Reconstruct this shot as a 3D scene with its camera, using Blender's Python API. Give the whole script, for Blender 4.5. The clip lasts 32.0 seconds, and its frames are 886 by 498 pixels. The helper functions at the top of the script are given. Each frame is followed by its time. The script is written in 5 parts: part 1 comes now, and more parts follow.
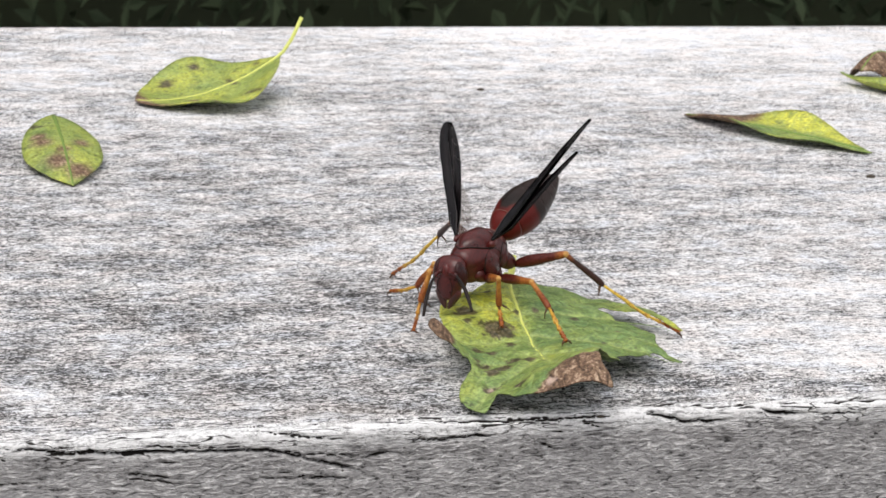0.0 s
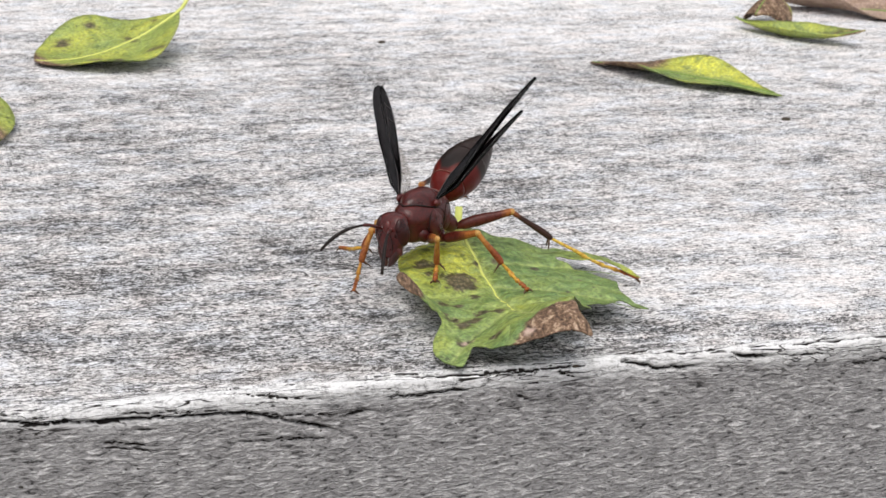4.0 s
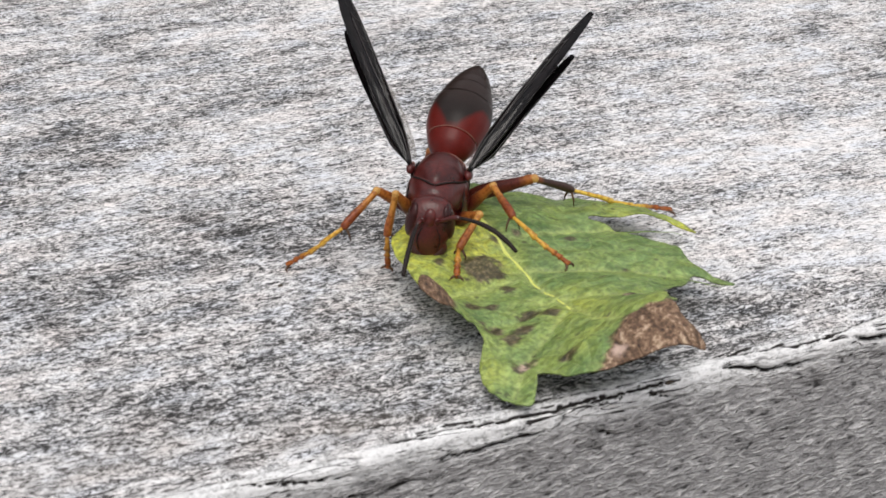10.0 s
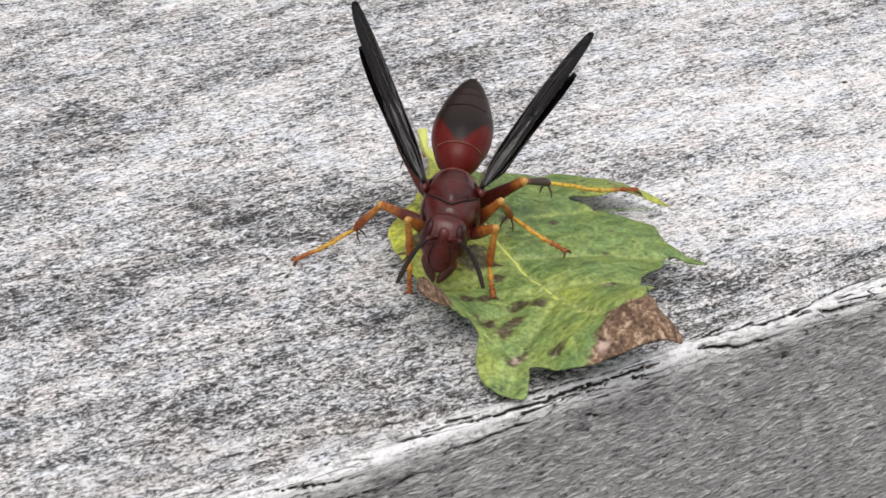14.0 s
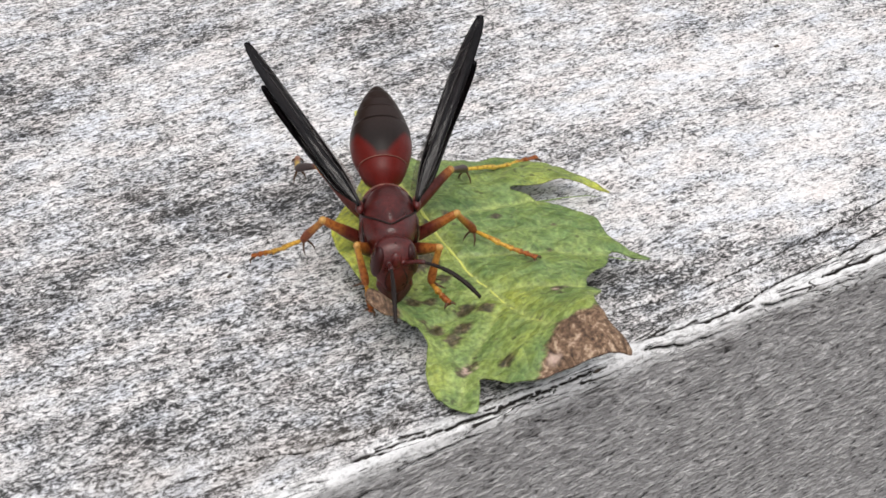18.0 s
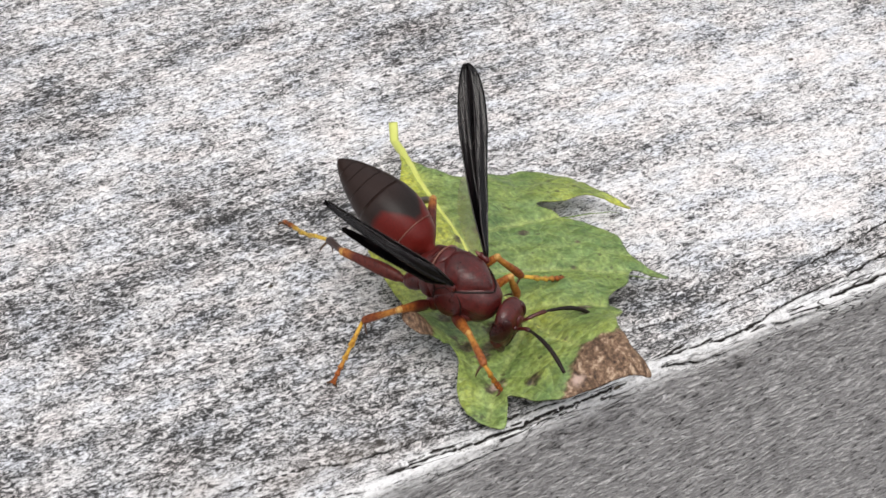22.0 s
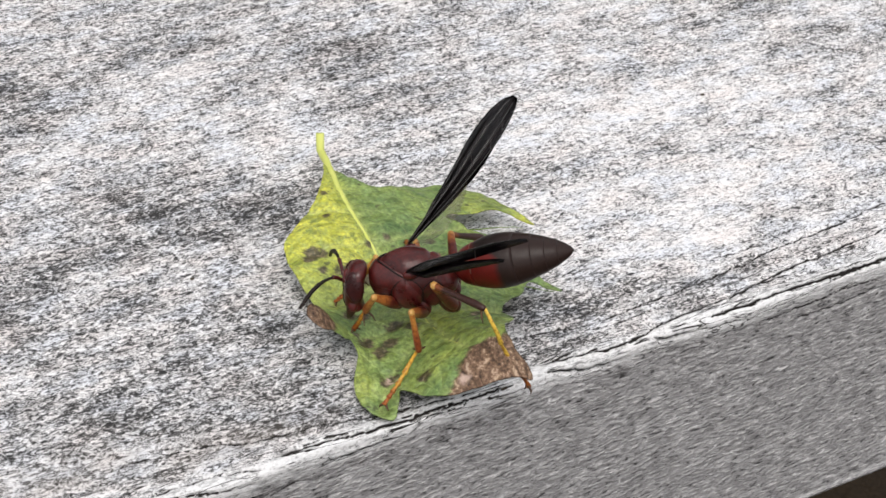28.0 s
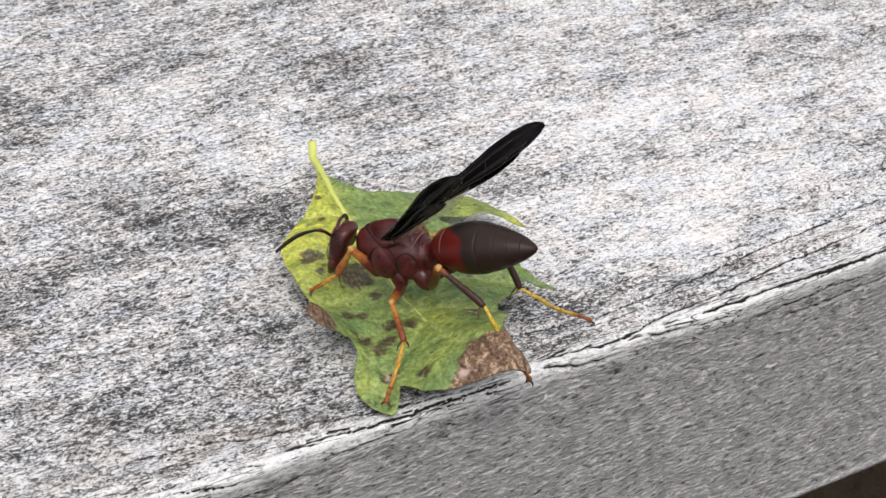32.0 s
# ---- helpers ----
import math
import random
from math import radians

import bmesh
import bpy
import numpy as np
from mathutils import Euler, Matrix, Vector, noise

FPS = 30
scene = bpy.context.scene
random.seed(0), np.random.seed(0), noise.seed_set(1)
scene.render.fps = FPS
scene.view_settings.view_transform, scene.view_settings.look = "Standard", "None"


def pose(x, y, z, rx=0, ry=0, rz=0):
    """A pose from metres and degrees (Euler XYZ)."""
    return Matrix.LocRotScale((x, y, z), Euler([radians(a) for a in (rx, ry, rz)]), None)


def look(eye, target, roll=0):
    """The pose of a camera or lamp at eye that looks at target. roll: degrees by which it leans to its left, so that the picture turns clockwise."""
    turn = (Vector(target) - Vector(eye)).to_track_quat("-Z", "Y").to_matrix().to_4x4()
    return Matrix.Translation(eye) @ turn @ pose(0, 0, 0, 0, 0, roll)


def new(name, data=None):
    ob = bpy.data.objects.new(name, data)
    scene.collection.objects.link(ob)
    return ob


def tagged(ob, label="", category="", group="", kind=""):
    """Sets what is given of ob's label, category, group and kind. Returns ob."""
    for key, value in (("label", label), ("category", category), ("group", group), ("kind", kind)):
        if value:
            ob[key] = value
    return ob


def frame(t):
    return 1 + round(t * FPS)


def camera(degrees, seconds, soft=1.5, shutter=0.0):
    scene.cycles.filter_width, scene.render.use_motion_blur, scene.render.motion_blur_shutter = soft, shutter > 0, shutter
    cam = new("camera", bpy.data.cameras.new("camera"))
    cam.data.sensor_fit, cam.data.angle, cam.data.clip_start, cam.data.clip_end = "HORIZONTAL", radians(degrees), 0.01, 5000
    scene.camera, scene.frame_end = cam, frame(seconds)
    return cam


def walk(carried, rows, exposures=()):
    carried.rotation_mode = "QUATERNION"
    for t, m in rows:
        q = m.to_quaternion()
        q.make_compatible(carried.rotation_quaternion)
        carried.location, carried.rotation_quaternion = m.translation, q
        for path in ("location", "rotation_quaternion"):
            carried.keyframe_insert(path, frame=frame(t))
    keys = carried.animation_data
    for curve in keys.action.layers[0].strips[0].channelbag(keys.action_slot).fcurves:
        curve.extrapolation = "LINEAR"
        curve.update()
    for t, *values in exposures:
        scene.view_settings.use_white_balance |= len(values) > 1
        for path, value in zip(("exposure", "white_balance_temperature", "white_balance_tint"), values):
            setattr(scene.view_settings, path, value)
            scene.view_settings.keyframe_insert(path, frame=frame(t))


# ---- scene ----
cam = camera(23.04, 32.0, soft=1.5)
cam.data.dof.use_dof, cam.data.dof.focus_distance, cam.data.dof.aperture_fstop = True, 0.255, 190.0
# the path of the held camera: eye in metres, then how it looks: turn to the left from +y, tilt up, lean
def held(x, y, z, turn, tilt, lean):
    return pose(x, y, z, 0, 0, turn) @ pose(0, 0, 0, 90 + tilt) @ pose(0, 0, 0, 0, 0, lean)


walk(cam, [
    (0, held(-0.07226, -0.22568, 0.09401, -16.52, -17.2, 3.27)),
    (0.5, held(-0.07624, -0.22758, 0.09496, -16.63, -17.12, 3.29)),
    (1, held(-0.07767, -0.23233, 0.09591, -16.79, -17.1, 3.2)),
    (1.5, held(-0.08033, -0.23896, 0.09911, -16.99, -17.12, 3.15)),
    (2, held(-0.07957, -0.2434, 0.09915, -17.39, -17.09, 3.33)),
    (2.5, held(-0.07747, -0.24486, 0.10028, -17.94, -17.15, 3.37)),
    (3, held(-0.08246, -0.24596, 0.10407, -18.88, -17.24, 3.43)),
    (3.5, held(-0.0838, -0.23617, 0.09847, -20.17, -17.61, 3.25)),
    (4, held(-0.08899, -0.21521, 0.09064, -21.95, -17.99, 3.16)),
    (4.5, held(-0.09374, -0.19292, 0.08653, -24.04, -18.35, 3.08)),
    (6.5, held(-0.08704, -0.13934, 0.06987, -28.26, -18.14, 3.42)),
    (7, held(-0.08852, -0.13734, 0.07068, -28.88, -18.68, 3.32)),
    (7.5, held(-0.0868, -0.13634, 0.07081, -29.41, -19.31, 3.08)),
    (8, held(-0.08683, -0.13462, 0.0719, -29.79, -19.77, 2.98)),
    (8.5, held(-0.08618, -0.13398, 0.07257, -30, -20.41, 2.62)),
    (9, held(-0.08618, -0.13476, 0.07421, -30.3, -21.19, 2.39)),
    (9.5, held(-0.08634, -0.13605, 0.07901, -30.54, -22.04, 2.05)),
    (10, held(-0.08837, -0.13516, 0.08427, -30.73, -23.23, 1.64)),
    (10.5, held(-0.09086, -0.1352, 0.08617, -30.96, -24.33, 1.36)),
    (11, held(-0.0887, -0.13751, 0.08925, -31.52, -25.2, 1.21)),
    (11.5, held(-0.08875, -0.13817, 0.09411, -31.59, -25.94, 0.81)),
    (12, held(-0.09003, -0.13914, 0.09596, -31.7, -26.7, 0.7)),
    (12.5, held(-0.09016, -0.13986, 0.09916, -31.54, -27.24, 0.5)),
    (13, held(-0.09366, -0.13799, 0.10218, -31.35, -27.83, 0.28)),
    (13.5, held(-0.09306, -0.14007, 0.10743, -31.33, -28.19, 0.15)),
    (15.5, held(-0.10115, -0.13479, 0.10754, -34.39, -29.01, 1.09)),
    (16, held(-0.09882, -0.13387, 0.10786, -34.8, -29.55, 1.22)),
    (16.5, held(-0.09803, -0.1321, 0.1083, -34.93, -30.31, 1.07)),
    (17, held(-0.09515, -0.13193, 0.11317, -35.36, -31.21, 1.34)),
    (17.5, held(-0.09424, -0.12979, 0.11738, -35.45, -31.98, 1.29)),
    (18, held(-0.09415, -0.1283, 0.12188, -35.35, -32.9, 1.27)),
    (18.5, held(-0.09534, -0.12888, 0.12632, -35.6, -33.74, 1.72)),
    (19, held(-0.0944, -0.1288, 0.12747, -35.63, -34.53, 1.8)),
    (19.5, held(-0.09316, -0.12804, 0.13168, -35.78, -34.9, 2.08)),
    (20, held(-0.09436, -0.12739, 0.13175, -35.59, -35.3, 2)),
    (20.5, held(-0.09546, -0.12802, 0.13305, -35.42, -35.53, 1.9)),
    (21, held(-0.09665, -0.12695, 0.1343, -35.46, -35.54, 2.17)),
    (21.5, held(-0.09669, -0.12858, 0.13485, -35.57, -35.57, 2.38)),
    (22, held(-0.09988, -0.12942, 0.13828, -35.58, -35.36, 2.58)),
    (22.5, held(-0.10116, -0.13205, 0.14091, -35.62, -35.36, 2.84)),
    (23, held(-0.10025, -0.13493, 0.14118, -35.79, -35.45, 3.13)),
    (23.5, held(-0.10058, -0.13722, 0.14313, -35.92, -35.3, 3.43)),
    (24, held(-0.10092, -0.13875, 0.14427, -35.9, -35.28, 3.58)),
    (24.5, held(-0.10213, -0.14043, 0.14562, -36, -35.2, 3.87)),
    (26.5, held(-0.10439, -0.14497, 0.14789, -35.77, -35.12, 4.8)),
    (27, held(-0.10443, -0.14631, 0.14932, -35.74, -34.95, 5.03)),
    (27.5, held(-0.10257, -0.14636, 0.15006, -35.7, -34.86, 5.38)),
    (28, held(-0.10044, -0.14732, 0.1479, -35.63, -34.86, 5.69)),
    (28.5, held(-0.09848, -0.14677, 0.14681, -35.42, -34.86, 5.99)),
    (29, held(-0.09838, -0.14598, 0.14466, -35.1, -34.92, 6.01)),
    (29.5, held(-0.09855, -0.1464, 0.14439, -34.82, -34.85, 5.91)),
    (30, held(-0.09839, -0.14765, 0.14432, -34.91, -34.78, 6.02)),
    (30.5, held(-0.09864, -0.14908, 0.14481, -34.95, -34.67, 5.8)),
    (31, held(-0.10138, -0.14914, 0.14615, -35.17, -34.49, 5.79)),
    (31.5, held(-0.10325, -0.14998, 0.14574, -35.97, -33.95, 5.84)),
    (32, held(-0.10718, -0.15051, 0.14461, -36.77, -33.37, 5.5)),
], exposures=((0, 0.11), (4, 0.08), (7, -0.07), (9, -0.04), (13, 0.02), (16, 0.05), (20, 0.06), (32, 0.04)))
CM = 0.01

# ---- light ----
world = bpy.data.worlds.new("overcast_sky")
scene.world = world
world.use_nodes = True
wn = world.node_tree
sky = wn.nodes.new("ShaderNodeTexSky")
sky.sky_type, sky.sun_disc = "NISHITA", False
SUN_EL, SUN_AZ = radians(58), radians(215)
sky.sun_elevation, sky.sun_rotation = SUN_EL, SUN_AZ
sky.dust_density, sky.air_density = 4.0, 1.0
cloud = wn.nodes.new("ShaderNodeMix")
cloud.data_type = "RGBA"
cloud.inputs[0].default_value = 0.75
cloud.inputs[7].default_value = (7.2, 7.1, 7.2, 1)
wn.links.new(sky.outputs[0], cloud.inputs[6])
back = wn.nodes["Background"]
back.inputs[1].default_value = 0.135
wn.links.new(cloud.outputs[2], back.inputs[0])

sun = new("sun", bpy.data.lights.new("sun", "SUN"))
sun.data.energy, sun.data.angle, sun.data.color = 1.7, radians(35), (1.0, 0.97, 0.93)
sun.matrix_basis = look((math.sin(SUN_AZ) * math.cos(SUN_EL), math.cos(SUN_AZ) * math.cos(SUN_EL), math.sin(SUN_EL)), (0, 0, 0))


# ---- materials ----
class Nodes:
    """Short hand for building a node material."""

    def __init__(self, name, rough=0.5, spec=0.5):
        self.mat = bpy.data.materials.new(name)
        self.mat.use_nodes = True
        self.tree = self.mat.node_tree
        self.bsdf = self.tree.nodes["Principled BSDF"]
        self.bsdf.inputs["Roughness"].default_value = rough
        self.bsdf.inputs["Specular IOR Level"].default_value = spec
        self.coord = self.tree.nodes.new("ShaderNodeTexCoord").outputs["Object"]

    def put(self, kind, values=(), **props):
        node = self.tree.nodes.new("ShaderNode" + kind)
        for key, value in props.items():
            setattr(node, key, value)
        for key, value in dict(values).items():
            self.link(value, node.inputs[key])
        return node

    def link(self, value, socket):
        if isinstance(value, bpy.types.NodeSocket):
            self.tree.links.new(value, socket)
        else:
            socket.default_value = value

    def scaled(self, x, y, z):
        return self.put("Mapping", {0: self.coord, 3: (x, y, z)}).outputs[0]

    def noise(self, vector, scale=1.0, detail=3.0, rough=0.6, warp=0.0):
        return self.put("TexNoise", {"Vector": vector, "Scale": scale, "Detail": detail, "Roughness": rough, "Distortion": warp}).outputs[0]

    def ramp(self, value, *stops):
        node = self.put("ValToRGB", {0: value})
        while len(node.color_ramp.elements) < len(stops):
            node.color_ramp.elements.new(1)
        for e, (at, c) in zip(node.color_ramp.elements, stops):
            e.position = at
            e.color = (c, c, c, 1) if isinstance(c, (int, float)) else (*c, 1)
        return node.outputs[0]

    def mix(self, f, a, b, kind="MIX"):
        four = lambda c: (c, c, c, 1) if isinstance(c, float) else (*c, 1) if isinstance(c, tuple) and len(c) == 3 else c
        return self.put("Mix", {0: f, 6: four(a), 7: four(b)}, data_type="RGBA", blend_type=kind).outputs[2]

    def math(self, kind, a, b=0.0):
        return self.put("Math", {0: a, 1: b}, operation=kind, use_clamp=kind in ("MULTIPLY", "ADD")).outputs[0]

    def attr(self, name):
        return self.put("Attribute", attribute_name=name).outputs["Fac"]

    def colour(self, c):
        self.link((*c, 1) if isinstance(c, tuple) else c, self.bsdf.inputs["Base Color"])
        return self

    def bump(self, height, strength, distance):
        node = self.put("Bump", {"Strength": strength, "Distance": distance, "Height": height})
        self.tree.links.new(node.outputs[0], self.bsdf.inputs["Normal"])
        return self

    def set(self, **values):
        for key, value in values.items():
            self.link(value, self.bsdf.inputs[key.replace("_", " ")])
        return self


def wood():
    n = Nodes("weathered_grey_wood", 0.85, 0.25)
    fine = n.noise(n.scaled(1250, 2000, 1900), 1.0, 4.0, 0.73, 1.3)
    fibre = n.noise(n.scaled(650, 2500, 2200), 1.0, 2.0, 0.58, 0.8)
    blotch = n.noise(n.scaled(45, 110, 90), 1.0, 4.0, 0.6, 0.4)
    wide = n.noise(n.scaled(9, 26, 26), 1.0, 2.0, 0.5)
    spots = n.noise(n.scaled(170, 420, 300), 1.0, 3.0, 0.6)
    tint = n.noise(n.scaled(150, 260, 260), 1.0, 3.0, 0.6)
    grain = n.mix(0.22, fine, fibre)
    shift = n.math("MULTIPLY", n.math("SUBTRACT", n.mix(0.25, n.mix(0.5, blotch, spots), wide), 0.5), 0.58)
    shift_node = shift.node
    shift_node.use_clamp = False
    level = n.put("Math", {0: grain, 1: shift}, operation="ADD").outputs[0]
    level = n.put("Math", {0: level, 1: n.attr("tone_shade")}, operation="ADD").outputs[0]
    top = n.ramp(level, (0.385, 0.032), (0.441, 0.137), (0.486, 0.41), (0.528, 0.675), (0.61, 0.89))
    hue = n.ramp(tint, (0.35, (0.93, 0.95, 1.0)), (0.5, (1.0, 0.985, 0.985)), (0.68, (1.0, 0.945, 0.925)))
    top = n.mix(1.0, top, hue, "MULTIPLY")
    # The front face is coloured greyer and smoother than the top, with short pale streaks.
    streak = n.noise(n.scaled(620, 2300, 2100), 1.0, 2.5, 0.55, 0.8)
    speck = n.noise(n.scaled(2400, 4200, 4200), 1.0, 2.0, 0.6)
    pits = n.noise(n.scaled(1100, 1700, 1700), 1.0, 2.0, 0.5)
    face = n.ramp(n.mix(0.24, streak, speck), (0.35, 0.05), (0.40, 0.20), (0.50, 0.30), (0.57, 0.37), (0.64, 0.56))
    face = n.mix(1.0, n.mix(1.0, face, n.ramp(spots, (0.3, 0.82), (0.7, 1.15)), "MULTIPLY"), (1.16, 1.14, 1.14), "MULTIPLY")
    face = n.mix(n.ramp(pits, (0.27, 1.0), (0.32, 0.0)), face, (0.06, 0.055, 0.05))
    pale = n.ramp(n.mix(0.55, fibre, fine), (0.33, 0.10), (0.42, 0.50), (0.50, 0.76), (0.62, 0.86))
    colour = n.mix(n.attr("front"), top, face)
    colour = n.mix(n.attr("ridge"), colour, pale)
    colour = n.mix(n.attr("stain"), colour, n.mix(grain, (0.05, 0.04, 0.035), (0.42, 0.36, 0.30)))
    # fine splits that follow the grain along the arris
    run = n.noise(n.scaled(75, 1100, 900), 1.0, 2.5, 0.55, 0.6)
    near_line = n.put("Math", {0: n.put("Math", {0: run, 1: 0.5}, operation="SUBTRACT").outputs[0]}, operation="ABSOLUTE").outputs[0]
    gaps = n.ramp(n.noise(n.scaled(120, 500, 500), 1.0, 2.0, 0.5), (0.44, 0.0), (0.50, 1.0))
    line = n.math("MULTIPLY", n.math("MULTIPLY", n.ramp(near_line, (0.010, 1.0), (0.022, 0.0)), gaps), n.attr("split"))
    deep = n.ramp(n.attr("crack"), (0.30, 0.0), (0.55, 1.0))
    colour = n.mix(n.math("ADD", deep, line), colour, (0.022, 0.019, 0.017))
    n.colour(colour)
    relief = n.mix(n.attr("front"), grain, n.mix(0.45, n.ramp(n.mix(0.5, streak, pits), (0.46, 0.0), (0.62, 1.0)), speck))
    n.bump(relief, 0.65, 0.00038)
    return n.mat


def leaf_matter():
    n = Nodes("green_leaf", 0.40, 0.45)
    soft = n.noise(n.scaled(260, 260, 260), 1.0, 4.0, 0.6)
    fine = n.noise(n.scaled(2200, 2200, 2200), 1.0, 3.0, 0.65)
    warped = n.put("VectorMath", {0: n.coord, 1: n.put("VectorMath", {0: n.put("TexNoise", {"Vector": n.coord, "Scale": 420.0}).outputs[1], 3: 0.0016}, operation="SCALE").outputs[0]}, operation="ADD").outputs[0]
    cells = n.put("TexVoronoi", {"Vector": warped, "Scale": 430.0}, feature="DISTANCE_TO_EDGE").outputs[0]
    small = n.put("TexVoronoi", {"Vector": warped, "Scale": 1300.0}, feature="DISTANCE_TO_EDGE").outputs[0]
    mottle = n.ramp(soft, (0.32, 0.0), (0.68, 1.0))
    green = n.mix(mottle, (0.086, 0.158, 0.050), (0.182, 0.275, 0.090))
    yellow = n.mix(mottle, (0.40, 0.42, 0.045), (0.68, 0.66, 0.085))
    shade = n.noise(n.scaled(520, 520, 520), 1.0, 3.0, 0.6, 0.8)
    yellow = n.mix(n.ramp(shade, (0.55, 0.0), (0.70, 0.75)), yellow, (0.17, 0.21, 0.06))
    c = n.mix(n.attr("yellow"), green, yellow)
    # a net of fine veins, coarse and small, over darker blotches
    dim = n.noise(n.scaled(620, 620, 620), 1.0, 3.0, 0.55, 0.6)
    c = n.mix(n.ramp(dim, (0.52, 0.0), (0.68, 0.5)), c, (0.075, 0.125, 0.036))
    c = n.mix(n.ramp(dim, (0.32, 0.45), (0.46, 0.0)), c, (0.27, 0.34, 0.11))
    c = n.mix(n.ramp(cells, (0.0, 0.34), (0.07, 0.0)), c, (0.32, 0.40, 0.14))
    c = n.mix(n.ramp(small, (0.0, 0.20), (0.14, 0.0)), c, (0.26, 0.35, 0.11))
    c = n.mix(n.math("MULTIPLY", n.attr("vein"), 0.5), c, (0.42, 0.48, 0.16))
    c = n.mix(1.0, c, n.ramp(fine, (0.36, 0.70), (0.64, 1.32)), "MULTIPLY")
    freckle = n.noise(n.scaled(700, 700, 700), 1.0, 2.0, 0.5)
    c = n.mix(n.ramp(freckle, (0.685, 0.0), (0.72, 0.75)), c, (0.06, 0.065, 0.025))
    # dry brown parts: crumpled, with pale flecks and dark specks
    crumple = n.noise(n.scaled(900, 350, 500), 1.0, 4.0, 0.68, 1.2)
    dry = n.ramp(n.mix(0.5, fine, crumple), (0.37, (0.034, 0.019, 0.012)), (0.46, (0.115, 0.066, 0.038)), (0.54, (0.225, 0.138, 0.084)), (0.62, (0.50, 0.37, 0.26)))
    c = n.mix(n.attr("brown"), c, dry)
    ring = n.ramp(fine, (0.36, (0.024, 0.018, 0.011)), (0.54, (0.082, 0.060, 0.034)), (0.72, (0.24, 0.18, 0.12)))
    c = n.mix(n.math("MULTIPLY", n.attr("spot"), 0.93), c, ring)
    c = n.mix(n.attr("pale"), c, n.mix(fine, (0.40, 0.27, 0.21), (0.66, 0.51, 0.43)))
    n.colour(c)
    crease = n.noise(n.scaled(330, 330, 330), 1.0, 3.0, 0.5, 1.2)
    height = n.mix(0.15, n.mix(0.3, crease, n.ramp(cells, (0.0, 0.0), (0.3, 1.0))), fine)
    height = n.mix(n.math("MULTIPLY", n.attr("brown"), 0.8), height, crumple)
    n.bump(height, 0.75, 0.0008)
    n.set(Roughness=n.mix(n.attr("brown"), (0.42, 0.42, 0.42), (0.72, 0.72, 0.72)), Subsurface_Weight=0.06, Subsurface_Radius=(0.002, 0.003, 0.001))
    return n.mat


def chitin(name, dark, light, rough=0.42, scale=900.0, fuzz=0.0, spec=0.45):
    """An insect's shell: clouded colour, fine dark pits and a short dull down."""
    n = Nodes(name, rough, spec)
    a = n.noise(n.scaled(scale, scale, scale), 1.0, 4.0, 0.65)
    b = n.noise(n.scaled(scale * 6, scale * 6, scale * 6), 1.0, 2.0, 0.6)
    pits = n.put("TexVoronoi", {"Vector": n.coord, "Scale": scale * 9}).outputs[0]
    c = n.mix(n.ramp(n.mix(0.35, a, b), (0.34, 0.0), (0.64, 1.0)), dark, light)
    c = n.mix(1.0, c, n.ramp(pits, (0.10, 0.62), (0.38, 1.0)), "MULTIPLY")
    n.colour(c)
    n.bump(n.mix(0.5, b, pits), 0.22, 0.00012)
    n.set(Roughness=n.ramp(a, (0.3, rough - 0.07), (0.7, rough + 0.14)))
    if fuzz:
        n.set(Sheen_Weight=fuzz, Sheen_Roughness=0.4, Sheen_Tint=(0.9, 0.7, 0.6, 1))
    return n.mat


def two_tone(name, near, far, low, high, axis="X", rough=0.4):
    """A skin that runs from one colour to another along an axis, in metres of its own mesh."""
    n = Nodes(name, rough, 0.32)
    at = n.put("SeparateXYZ", {0: n.coord}).outputs[axis]
    ragged = n.noise(n.scaled(1200, 1200, 1200), 1.0, 3.0, 0.6)
    along = n.put("MapRange", {0: at, 1: low, 2: high}).outputs[0]
    worn = n.noise(n.scaled(2600, 2600, 2600), 1.0, 2.0, 0.6)
    skin = n.mix(n.ramp(n.mix(0.22, along, ragged), (0.35, 0.0), (0.65, 1.0)), near, far)
    n.colour(n.mix(1.0, skin, n.ramp(worn, (0.35, (0.55, 0.42, 0.40)), (0.55, (1.0, 1.0, 1.0))), "MULTIPLY"))
    n.bump(ragged, 0.12, 0.0001)
    return n.mat


